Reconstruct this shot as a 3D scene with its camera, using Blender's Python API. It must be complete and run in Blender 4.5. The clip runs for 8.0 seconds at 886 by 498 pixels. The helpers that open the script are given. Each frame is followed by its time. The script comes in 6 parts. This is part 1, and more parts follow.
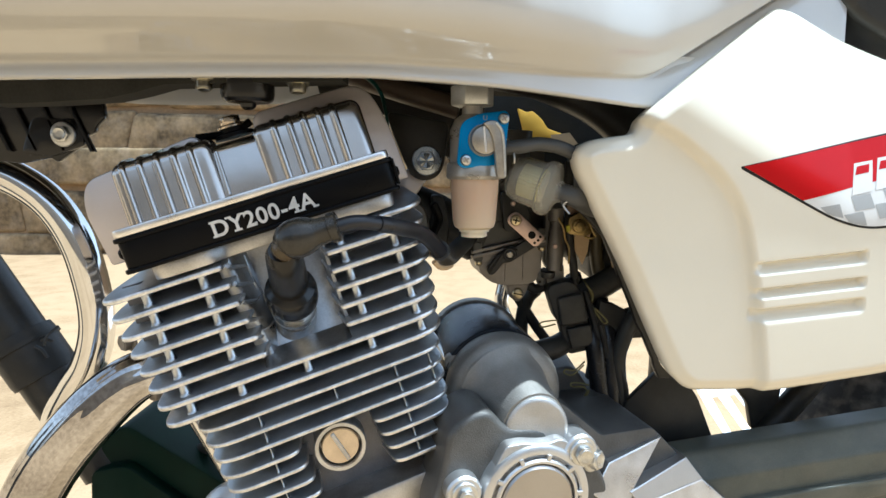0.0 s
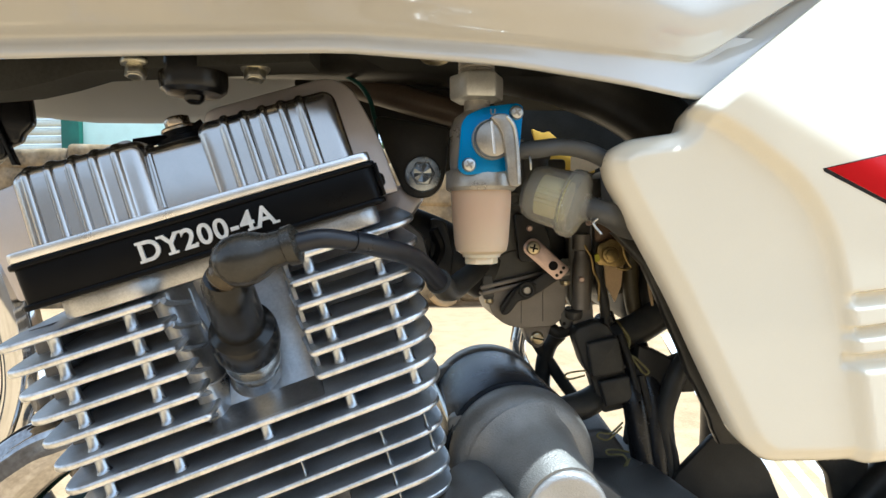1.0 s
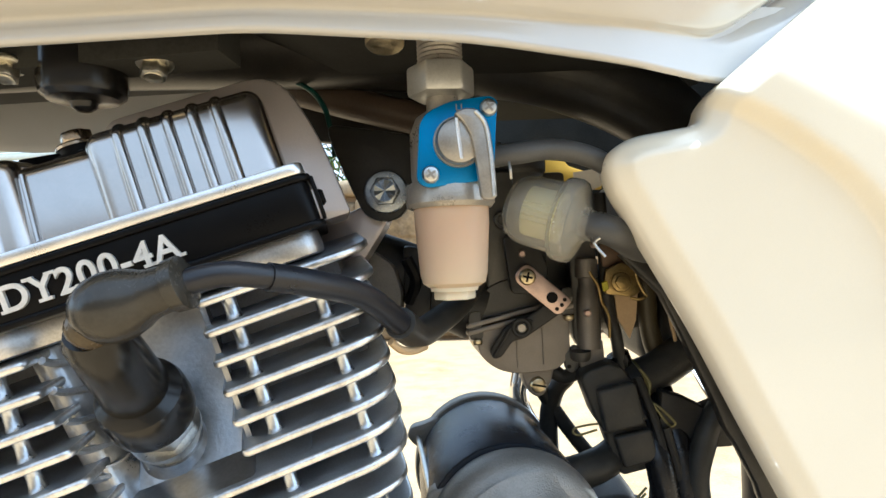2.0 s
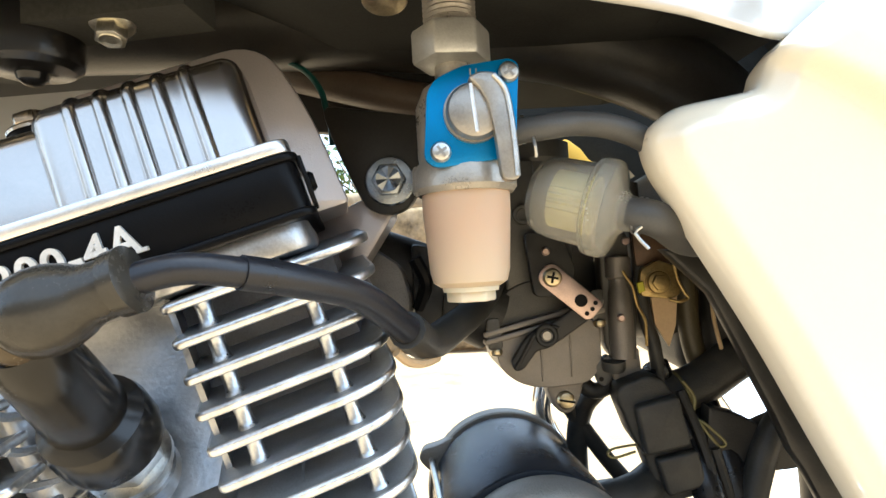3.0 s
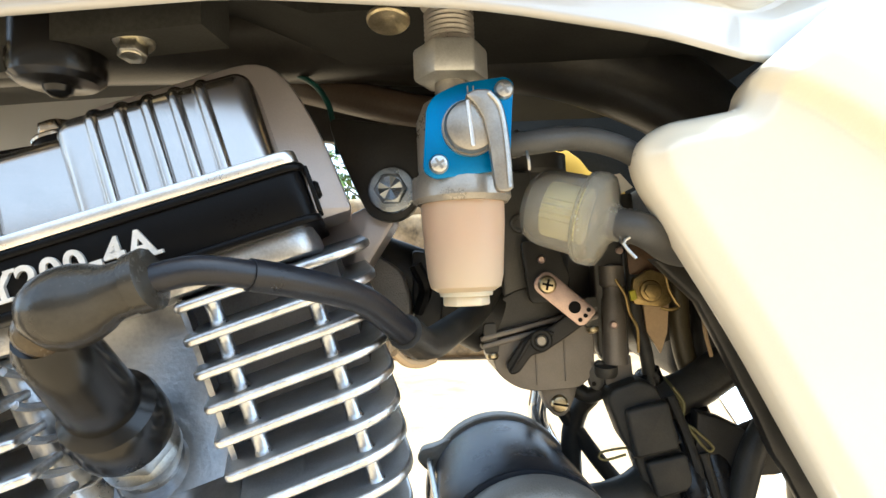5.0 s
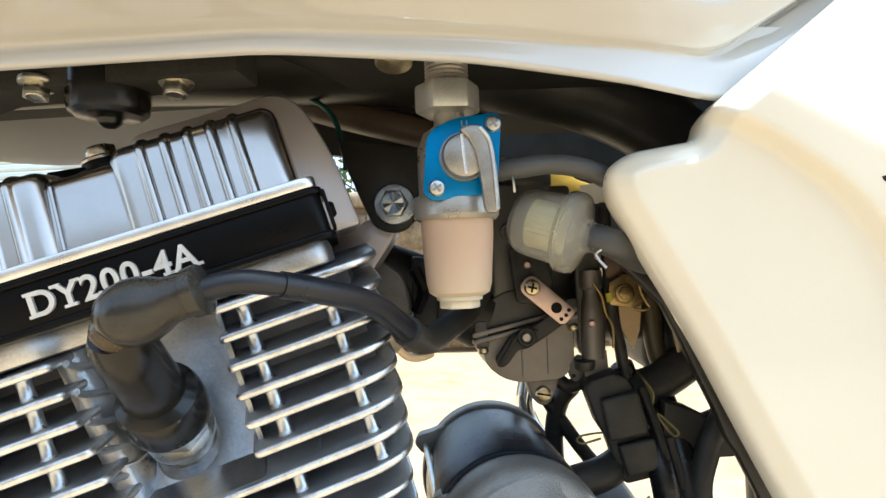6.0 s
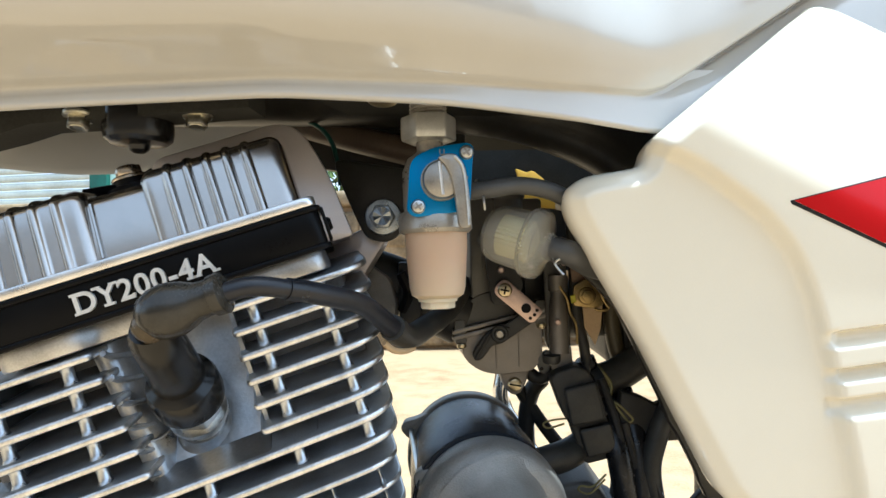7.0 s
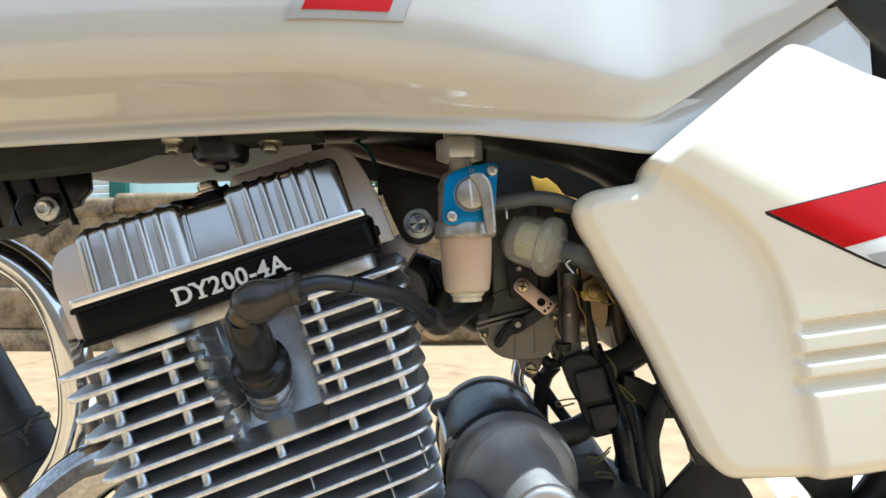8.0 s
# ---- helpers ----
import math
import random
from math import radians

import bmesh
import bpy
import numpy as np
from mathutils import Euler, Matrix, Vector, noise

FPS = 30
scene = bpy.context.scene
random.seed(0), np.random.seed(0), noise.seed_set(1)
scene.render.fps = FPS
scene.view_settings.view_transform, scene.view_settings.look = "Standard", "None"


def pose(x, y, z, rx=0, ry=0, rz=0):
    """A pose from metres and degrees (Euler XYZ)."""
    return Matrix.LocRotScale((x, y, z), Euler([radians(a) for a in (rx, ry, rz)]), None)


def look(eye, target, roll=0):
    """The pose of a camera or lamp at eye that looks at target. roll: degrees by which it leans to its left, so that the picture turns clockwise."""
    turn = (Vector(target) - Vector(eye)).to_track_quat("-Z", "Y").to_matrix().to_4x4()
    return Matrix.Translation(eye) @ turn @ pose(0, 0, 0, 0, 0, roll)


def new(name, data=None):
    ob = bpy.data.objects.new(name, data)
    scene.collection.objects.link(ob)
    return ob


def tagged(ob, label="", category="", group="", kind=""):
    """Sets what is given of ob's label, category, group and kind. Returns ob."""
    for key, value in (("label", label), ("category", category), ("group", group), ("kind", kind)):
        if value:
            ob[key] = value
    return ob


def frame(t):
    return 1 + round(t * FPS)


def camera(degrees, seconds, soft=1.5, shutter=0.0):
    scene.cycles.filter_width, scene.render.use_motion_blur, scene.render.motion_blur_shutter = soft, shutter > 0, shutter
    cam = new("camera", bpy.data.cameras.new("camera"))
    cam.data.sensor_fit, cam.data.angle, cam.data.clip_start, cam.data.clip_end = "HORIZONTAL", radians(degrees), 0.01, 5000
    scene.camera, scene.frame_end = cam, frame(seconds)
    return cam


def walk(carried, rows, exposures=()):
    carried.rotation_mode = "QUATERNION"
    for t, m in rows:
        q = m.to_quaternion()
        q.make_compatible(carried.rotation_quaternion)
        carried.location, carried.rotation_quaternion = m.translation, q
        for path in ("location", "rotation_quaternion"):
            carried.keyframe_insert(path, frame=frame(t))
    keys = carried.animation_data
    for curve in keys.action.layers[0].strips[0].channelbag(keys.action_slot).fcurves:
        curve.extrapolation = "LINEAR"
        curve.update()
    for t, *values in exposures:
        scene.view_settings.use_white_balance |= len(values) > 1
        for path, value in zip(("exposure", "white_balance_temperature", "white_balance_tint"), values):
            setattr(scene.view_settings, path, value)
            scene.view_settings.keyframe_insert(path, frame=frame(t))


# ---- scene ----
cam = camera(74.5, 8.0)
PATH = [
    (0, (0.0029, 0.0312, 0.6275), (-0.0066, 2.0138, 0.3645), 0.22),
    (0.5, (0.0095, 0.0701, 0.6108), (-0.0091, 2.0623, 0.4358), -0.41),
    (1, (0.0098, 0.1015, 0.6082), (-0.0499, 2.0988, 0.5213), -0.46),
    (1.5, (0.0181, 0.1287, 0.6114), (-0.0791, 2.1262, 0.5837), -1.65),
    (2, (0.0286, 0.1575, 0.6056), (-0.0870, 2.1540, 0.6289), -2.46),
    (2.2, (0.0272, 0.1644, 0.6047), (-0.0732, 2.1613, 0.6524), -3.35),
    (3.3, (0.0243, 0.2011, 0.5985), (-0.1362, 2.1933, 0.6695), -3.18),
    (3.5, (0.0202, 0.2078, 0.5981), (-0.1362, 2.2002, 0.6733), -3.13),
    (4, (0.0226, 0.2132, 0.5993), (-0.1194, 2.2062, 0.6867), -3.04),
    (4.2, (0.0258, 0.2086, 0.5964), (-0.1277, 2.2002, 0.6959), -3.26),
    (5.3, (0.0299, 0.1709, 0.6019), (-0.1408, 2.1621, 0.6793), -2.20),
    (5.5, (0.0307, 0.1648, 0.6035), (-0.1320, 2.1571, 0.6687), -2.29),
    (6, (0.0313, 0.1497, 0.6050), (-0.1222, 2.1427, 0.6697), -2.15),
    (6.5, (0.0327, 0.1349, 0.6049), (-0.1081, 2.1289, 0.6684), -1.85),
    (7, (0.0397, 0.1124, 0.6085), (-0.0891, 2.1074, 0.6653), -1.75),
    (7.5, (0.0395, 0.0864, 0.6138), (-0.1281, 2.0783, 0.6768), -2.15),
    (8, (0.0343, 0.0625, 0.6107), (-0.1369, 2.0546, 0.6560), -1.65),
]
EXPOSURES = [(0.0, 0.98, 5120, 1), (1.0, 1.21, 5150, 1), (2.2, 1.57, 5180, 0), (3.3, 2.05, 5270, 1), (4.2, 2.15, 5270, 1), (5.3, 1.75, 5180, 0), (6.5, 1.36, 5150, 0), (8.0, 1.01, 5130, 1)]
walk(cam, [(t, look(eye, target, roll)) for t, eye, target, roll in PATH], EXPOSURES)

# ---- light ----
world = bpy.data.worlds.new("sky")
scene.world = world
world.use_nodes = True
_wn = world.node_tree.nodes
_sky = _wn.new("ShaderNodeTexSky")
_sky.sky_type = "NISHITA"
_sky.sun_disc = False
_sky.air_density, _sky.dust_density, _sky.ozone_density = 0.9, 2.0, 0.8
SUN_EL, SUN_AZ = radians(70), radians(92)
_sky.sun_elevation, _sky.sun_rotation = SUN_EL, SUN_AZ
_wn["Background"].inputs["Strength"].default_value = 0.15
_haze = _wn.new("ShaderNodeHueSaturation")
_haze.inputs["Saturation"].default_value = 0.3
world.node_tree.links.new(_sky.outputs[0], _haze.inputs["Color"])
world.node_tree.links.new(_haze.outputs[0], _wn["Background"].inputs["Color"])
sun = new("sun", bpy.data.lights.new("sun", "SUN"))
sun.data.energy, sun.data.angle, sun.data.color = 4.0, radians(0.6), (1.0, 0.95, 0.86)
_to_sun = Vector((math.sin(SUN_AZ) * math.cos(SUN_EL), math.cos(SUN_AZ) * math.cos(SUN_EL), math.sin(SUN_EL)))
sun.matrix_world = look(_to_sun * 10, (0, 0, 0))


# ---- materials ----
def material(name, colour, rough=0.5, metal=0.0, vary=0.12, grain=900.0, bump=0.0, blotch=40.0, rough_vary=0.1, coat=0.0,
             transmission=0.0, subsurface=0.0, tint=None, ior=1.45, alpha=1.0, dust=0.0):
    """A surface with variation at two scales: blotches and grain, in object metres."""
    m = bpy.data.materials.new(name)
    m.use_nodes = True
    n, l = m.node_tree.nodes, m.node_tree.links
    b = n["Principled BSDF"]
    co = n.new("ShaderNodeTexCoord")
    big, small = n.new("ShaderNodeTexNoise"), n.new("ShaderNodeTexNoise")
    big.inputs["Scale"].default_value, small.inputs["Scale"].default_value = blotch, grain
    big.inputs["Detail"].default_value, small.inputs["Detail"].default_value = 5.0, 3.0
    for t in (big, small):
        l.new(co.outputs["Object"], t.inputs["Vector"])
    mix = n.new("ShaderNodeMath")
    mix.operation = "MULTIPLY_ADD"
    mix.inputs[1].default_value = 0.4
    l.new(small.outputs["Fac"], mix.inputs[0])
    l.new(big.outputs["Fac"], mix.inputs[2])
    ramp = n.new("ShaderNodeValToRGB")
    c = Vector(colour)
    c2 = Vector(tint) if tint else c * (1 - vary * 1.4)
    ramp.color_ramp.elements[0].position, ramp.color_ramp.elements[1].position = 0.45, 0.95
    ramp.color_ramp.elements[0].color = (*c2, 1)
    ramp.color_ramp.elements[1].color = (*[min(1.0, x * (1 + vary)) for x in c], 1)
    l.new(mix.outputs[0], ramp.inputs[0])
    out = ramp.outputs[0]
    if dust:
        d = n.new("ShaderNodeMix")
        d.data_type = "RGBA"
        dn = n.new("ShaderNodeTexNoise")
        dn.inputs["Scale"].default_value = blotch * 2.3
        dn.inputs["Detail"].default_value = 7.0
        l.new(co.outputs["Object"], dn.inputs["Vector"])
        dm = n.new("ShaderNodeMapRange")
        dm.inputs[1].default_value, dm.inputs[2].default_value, dm.inputs[4].default_value = 0.45, 0.8, dust
        l.new(dn.outputs["Fac"], dm.inputs[0])
        l.new(dm.outputs[0], d.inputs[0])
        l.new(out, d.inputs[6])
        d.inputs[7].default_value = (0.42, 0.35, 0.27, 1)
        out = d.outputs[2]
    l.new(out, b.inputs["Base Color"])
    rr = n.new("ShaderNodeMapRange")
    rr.inputs[3].default_value, rr.inputs[4].default_value = max(0.02, rough - rough_vary), min(1, rough + rough_vary)
    l.new(mix.outputs[0], rr.inputs[0])
    l.new(rr.outputs[0], b.inputs["Roughness"])
    b.inputs["Metallic"].default_value = metal
    b.inputs["IOR"].default_value = ior
    b.inputs["Coat Weight"].default_value, b.inputs["Coat Roughness"].default_value = coat, 0.04
    b.inputs["Transmission Weight"].default_value = transmission
    b.inputs["Alpha"].default_value = alpha
    if subsurface:
        b.inputs["Subsurface Weight"].default_value = subsurface
        b.inputs["Subsurface Scale"].default_value = 0.012
        b.inputs["Subsurface Radius"].default_value = (1.0, 0.7, 0.5)
    if bump:
        bp = n.new("ShaderNodeBump")
        bp.inputs["Strength"].default_value, bp.inputs["Distance"].default_value = bump, 0.0004
        l.new(small.outputs["Fac"], bp.inputs["Height"])
        l.new(bp.outputs[0], b.inputs["Normal"])
    return m


CAST = material("cast_aluminium", (0.55, 0.55, 0.55), 0.34, 1.0, 0.25, 1300, 0.25, 70, 0.12)
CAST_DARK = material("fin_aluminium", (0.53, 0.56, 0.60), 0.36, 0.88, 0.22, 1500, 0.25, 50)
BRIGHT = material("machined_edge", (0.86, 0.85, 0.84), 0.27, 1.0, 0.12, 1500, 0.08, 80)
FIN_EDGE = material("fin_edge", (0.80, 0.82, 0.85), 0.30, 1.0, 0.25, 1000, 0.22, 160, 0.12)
POST = material("fin_post", (0.60, 0.63, 0.67), 0.27, 1.0, 0.25, 1100, 0.3, 160, 0.08)
# dark copy of the casting; its colour holds the shade between the fins
CAST_SHADED = material("shaded_casting", (0.19, 0.19, 0.20), 0.5, 0.75, 0.25, 1400, 0.4, 50)
COVER = material("cover_casting", (0.51, 0.485, 0.46), 0.21, 1.0, 0.08, 1600, 0.02, 45, 0.05)
COVER_MATT = material("cover_side", (0.60, 0.56, 0.55), 0.45, 0.85, 0.06, 1800, 0.2, 30)
BROWN_METAL = material("brown_metal", (0.58, 0.50, 0.40), 0.17, 1.0, 0.15, 900, 0.1, 90)
NECK = material("blasted_silver", (0.46, 0.452, 0.44), 0.40, 0.9, 0.15, 1500, 0.7, 40)
PLUG_BLUE = material("blue_zinc", (0.36, 0.39, 0.42), 0.20, 1.0, 0.2, 900, 0.1, 160)
SILVER = material("silver_paint", (0.62, 0.62, 0.62), 0.34, 0.9, 0.08, 1800, 0.12, 30)
GREY_PAINT = material("grey_paint", (0.20, 0.190, 0.176), 0.44, 0.3, 0.25, 1300, 1.0, 50)
CASE_GREY = material("case_grey", (0.105, 0.102, 0.096), 0.40, 0.3, 0.25, 1300, 0.8, 50)
STARTER_GREY = material("starter_housing_grey", (0.27, 0.26, 0.24), 0.42, 0.5, 0.2, 1300, 0.8, 50)
TAPE = material("glossy_tape", (0.016, 0.016, 0.017), 0.2, 0.0, 0.3, 600, 0.5, 90)
STARTER_BLACK = material("starter_black", (0.034, 0.040, 0.052), 0.2, 0.45, 0.15, 1100, 0.5, 60)
BLACK = material("satin_black_paint", (0.005, 0.005, 0.0055), 0.28, 0.0, 0.2, 1500, 0.1, 40, ior=1.2)
GLOSS_BLACK = material("gloss_black_plastic", (0.007, 0.007, 0.0075), 0.2, 0.0, 0.2, 1200, 0.12, 60)
FRAME_BLACK = material("frame_black", (0.027, 0.0262, 0.0235), 0.34, 0.0, 0.3, 900, 0.15, 25, dust=0.05, ior=1.4)
UNDERSIDE = material("underside_black", (0.034, 0.034, 0.031), 0.8, 0.0, 0.3, 900, 0.2, 25, ior=1.2)
PLASTIC = material("black_plastic", (0.022, 0.022, 0.0205), 0.42, 0.0, 0.2, 1300, 0.3, 30, dust=0.05, ior=1.4)
RUBBER = material("black_rubber", (0.034, 0.034, 0.031), 0.42, 0.0, 0.25, 1100, 0.3, 35, dust=0.07, ior=1.4)
CABLE = material("cable_sheath", (0.014, 0.015, 0.020), 0.28, 0.0, 0.2, 1300, 0.2, 60)
CAP = material("plug_cap_rubber", (0.030, 0.027, 0.021), 0.21, 0.0, 0.25, 1000, 0.08, 60, dust=0.03, ior=1.5)
CAP_BROWN = material("plug_cap_resin", (0.070, 0.050, 0.024), 0.22, 0.0, 0.3, 900, 0.2, 90)
BOOT = material("plug_boot_rubber", (0.007, 0.007, 0.007), 0.19, 0.0, 0.2, 1000, 0.05, 60, ior=1.45)
HOSE = material("fuel_hose", (0.075, 0.075, 0.073), 0.42, 0.0, 0.15, 1300, 0.15, 40)
CARB = material("carburettor_zinc", (0.24, 0.22, 0.195), 0.42, 0.6, 0.15, 1600, 0.3, 50)
CARB_DARK = material("carburettor_top", (0.088, 0.085, 0.076), 0.4, 0.3, 0.2, 1500, 0.3, 50)
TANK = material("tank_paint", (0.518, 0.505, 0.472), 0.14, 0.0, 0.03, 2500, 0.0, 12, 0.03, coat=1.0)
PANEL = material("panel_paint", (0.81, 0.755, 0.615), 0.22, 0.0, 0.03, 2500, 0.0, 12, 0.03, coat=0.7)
CHROME = material("chrome", (0.72, 0.72, 0.72), 0.07, 1.0, 0.06, 500, 0.0, 30, 0.04)
# dark tint in the blotches stands for dark reflections on the pipe
EXHAUST = material("exhaust_chrome", (0.64, 0.63, 0.625), 0.03, 1.0, 0.2, 400, 0.0, 16, 0.03, tint=(0.27, 0.25, 0.24))
ZINC = material("zinc_plated", (0.62, 0.62, 0.60), 0.28, 1.0, 0.2, 1500, 0.2, 200)
YELLOW_ZINC = material("yellow_zinc", (0.60, 0.51, 0.32), 0.3, 1.0, 0.25, 1500, 0.2, 200)
COPPER = material("lever_plate", (0.55, 0.42, 0.36), 0.34, 1.0, 0.15, 1500, 0.2, 120)
BLUE = material("blue_anodised", (0.015, 0.21, 0.52), 0.28, 0.45, 0.12, 1500, 0.1, 60)
TAP = material("tap_body", (0.40, 0.375, 0.33), 0.26, 0.5, 0.18, 1300, 0.3, 90)
TAP_STEEL = material("tap_lever", (0.38, 0.36, 0.325), 0.30, 0.8, 0.18, 1300, 0.2, 120)
BOWL = material("bowl_nylon", (0.66, 0.51, 0.385), 0.36, 0.0, 0.08, 2000, 0.05, 30, subsurface=0.35)
def strained(m, low, high, z0, z1):
    """Nylon stained by fuel: one tint below, another above."""
    n, l = m.node_tree.nodes, m.node_tree.links
    co, sep, ramp = n.new("ShaderNodeTexCoord"), n.new("ShaderNodeSeparateXYZ"), n.new("ShaderNodeMapRange")
    mix = n.new("ShaderNodeMix")
    mix.data_type = "RGBA"
    ramp.inputs["From Min"].default_value, ramp.inputs["From Max"].default_value = z0, z1
    mix.inputs["A"].default_value, mix.inputs["B"].default_value = (*low, 1), (*high, 1)
    l.new(co.outputs["Object"], sep.inputs[0])
    l.new(sep.outputs["Z"], ramp.inputs["Value"])
    l.new(ramp.outputs["Result"], mix.inputs["Factor"])
    l.new(mix.outputs["Result"], n["Principled BSDF"].inputs["Base Color"])


strained(BOWL, (0.56, 0.49, 0.36), (0.53, 0.385, 0.27), 0.583, 0.612)
BOWL_FOOT = material("bowl_nylon_pale", (0.70, 0.62, 0.48), 0.38, 0.0, 0.05, 2000, 0.05, 40, subsurface=0.5)
CLEAR = material("filter_plastic", (0.88, 0.88, 0.84), 0.16, 0.0, 0.03, 1500, 0.0, 60, transmission=0.80, ior=1.12)
CLEAR_FLANGE = material("filter_flange_plastic", (0.86, 0.85, 0.78), 0.2, 0.0, 0.03, 1500, 0.0, 60, transmission=0.82, ior=1.12)
PAPER = material("filter_paper", (0.94, 0.88, 0.50), 0.7, 0.0, 0.1, 1200, 0.2, 80)
WHITE_TEXT = material("letter_paint", (0.72, 0.71, 0.68), 0.35, 0.3, 0.12, 1800, 0.3, 200)
RED = material("red_film", (0.46, 0.003, 0.005), 0.12, 0.0, 0.06, 1500, 0.0, 30, coat=0.0, ior=1.35)
WHITE_FILM = material("white_film", (0.76, 0.75, 0.72), 0.2, 0.0, 0.04, 1500, 0.0, 30, coat=0.8)
GREY_FILM = material("grey_film", (0.40, 0.40, 0.39), 0.25, 0.0, 0.05, 1500, 0.0, 30, coat=0.5)
BLACK_FILM = material("black_film", (0.012, 0.012, 0.012), 0.25, 0.0, 0.05, 1500, 0.0, 30)
YELLOW = material("yellow_plastic", (0.64, 0.37, 0.03), 0.6, 0.0, 0.08, 900, 0.1, 30)
CLIP = material("spring_wire", (0.22, 0.20, 0.09), 0.42, 0.5, 0.2, 1500, 0.2, 200)
BRASS = material("aged_brass", (0.34, 0.25, 0.10), 0.34, 0.9, 0.3, 1200, 0.3, 150)
TAN = material("brown_card", (0.50, 0.36, 0.20), 0.7, 0.0, 0.12, 900, 0.2, 30)
GREEN_WIRE = material("green_wire", (0.008, 0.075, 0.062), 0.4, 0.0, 0.1, 900, 0.1, 60)
TYRE = material("tyre_rubber", (0.03, 0.028, 0.026), 0.7, 0.0, 0.2, 700, 0.4, 30, dust=0.5)


def rippled(m, scale, distance):
    """Adds the slow unevenness of bent, plated tube to a finish."""
    n, l = m.node_tree.nodes, m.node_tree.links
    co, t, bp = n.new("ShaderNodeTexCoord"), n.new("ShaderNodeTexNoise"), n.new("ShaderNodeBump")
    t.inputs["Scale"].default_value, t.inputs["Detail"].default_value = scale, 2.5
    bp.inputs["Strength"].default_value, bp.inputs["Distance"].default_value = 1.0, distance
    l.new(co.outputs["Object"], t.inputs["Vector"])
    l.new(t.outputs["Fac"], bp.inputs["Height"])
    l.new(bp.outputs[0], n["Principled BSDF"].inputs["Normal"])


rippled(EXHAUST, 26.0, 0.0006)
rippled(CHROME, 22.0, 0.0005)


def ground_material():
    m = bpy.data.materials.new("sandy_ground")
    m.use_nodes = True
    n, l = m.node_tree.nodes, m.node_tree.links
    b = n["Principled BSDF"]
    co = n.new("ShaderNodeTexCoord")
    facs = []
    for s, d in ((0.9, 6.0), (9.0, 8.0), (120.0, 4.0)):
        t = n.new("ShaderNodeTexNoise")
        t.inputs["Scale"].default_value, t.inputs["Detail"].default_value = s, d
        l.new(co.outputs["Object"], t.inputs["Vector"])
        facs.append(t.outputs["Fac"])
    a = n.new("ShaderNodeMath")
    a.operation = "MULTIPLY_ADD"
    a.inputs[1].default_value = 0.6
    l.new(facs[1], a.inputs[0])
    l.new(facs[0], a.inputs[2])
    a2 = n.new("ShaderNodeMath")
    a2.operation = "MULTIPLY_ADD"
    a2.inputs[1].default_value = 0.35
    l.new(facs[2], a2.inputs[0])
    l.new(a.outputs[0], a2.inputs[2])
    r = n.new("ShaderNodeValToRGB")
    e = r.color_ramp.elements
    e[0].position, e[0].color = 0.6, (0.180, 0.108, 0.050, 1)
    e[1].position, e[1].color = 1.25, (0.365, 0.252, 0.138, 1)
    e.new(0.85).color = (0.295, 0.197, 0.100, 1)
    l.new(a2.outputs[0], r.inputs[0])
    l.new(r.outputs[0], b.inputs["Base Color"])
    b.inputs["Roughness"].default_value = 0.9
    bp = n.new("ShaderNodeBump")
    bp.inputs["Strength"].default_value, bp.inputs["Distance"].default_value = 0.6, 0.01
    l.new(a2.outputs[0], bp.inputs["Height"])
    l.new(bp.outputs[0], b.inputs["Normal"])
    return m


GROUND = ground_material()
STONE = material("wall_stone", (0.205, 0.150, 0.082), 0.9, 0.0, 0.6, 34, 1.0, 5, dust=0.30)
MORTAR = material("wall_mortar", (0.23, 0.155, 0.085), 0.95, 0.0, 0.25, 80, 0.6, 6)
SHEET = material("corrugated_sheet", (0.62, 0.66, 0.60), 0.5, 0.1, 0.15, 60, 0.1, 3)
GREEN = material("green_post", (0.015, 0.10, 0.07), 0.5, 0.0, 0.2, 80, 0.1, 5)
CYAN = material("pale_cyan_paint", (0.55, 0.72, 0.66), 0.5, 0.0, 0.1, 80, 0.1, 3)
LEAF = material("leaf", (0.09, 0.13, 0.025), 0.5, 0.0, 0.5, 30, 0.1, 8, tint=(0.03, 0.06, 0.012))
BARK = material("bark", (0.16, 0.11, 0.07), 0.85, 0.0, 0.3, 120, 0.5, 12)
WHITE_SHEET = material("white_sheet", (0.80, 0.82, 0.84), 0.5, 0.0, 0.05, 200, 0.1, 10)


# ---- shape helpers ----
def finish(bm, mats, sharp=32):
    bmesh.ops.recalc_face_normals(bm, faces=bm.faces)
    me = bpy.data.meshes.new("mesh")
    bm.to_mesh(me)
    bm.free()
    for m in mats if isinstance(mats, (list, tuple)) else [mats]:
        me.materials.append(m)
    me.shade_smooth()
    me.set_sharp_from_angle(angle=radians(sharp))
    return me


def part(name, bm, mats, parent, label="", sharp=32):
    """Links a bmesh in world coordinates (or a ready mesh) as one mesh object under a thing or under a part."""
    me = bm if isinstance(bm, bpy.types.Mesh) else finish(bm, mats, sharp)
    ob = new(name, me)
    if parent is not None:
        ob.parent = parent
        if parent.type == "EMPTY":
            ob.matrix_parent_inverse = Matrix.Translation(-parent.location)
    if label:
        ob["label"] = label
    return ob


def box(lo, hi, m=Matrix(), bevel=0.0, segs=2, bm=None):
    out = bm or bmesh.new()
    b = bmesh.new()
    bmesh.ops.create_cube(b, size=1)
    for v in b.verts:
        v.co = Vector([lo[i] + (v.co[i] + 0.5) * (hi[i] - lo[i]) for i in range(3)])
    if bevel:
        bmesh.ops.bevel(b, geom=b.edges[:], offset=bevel, segments=segs, affect="EDGES", profile=0.5)
    return merge(out, b, m)


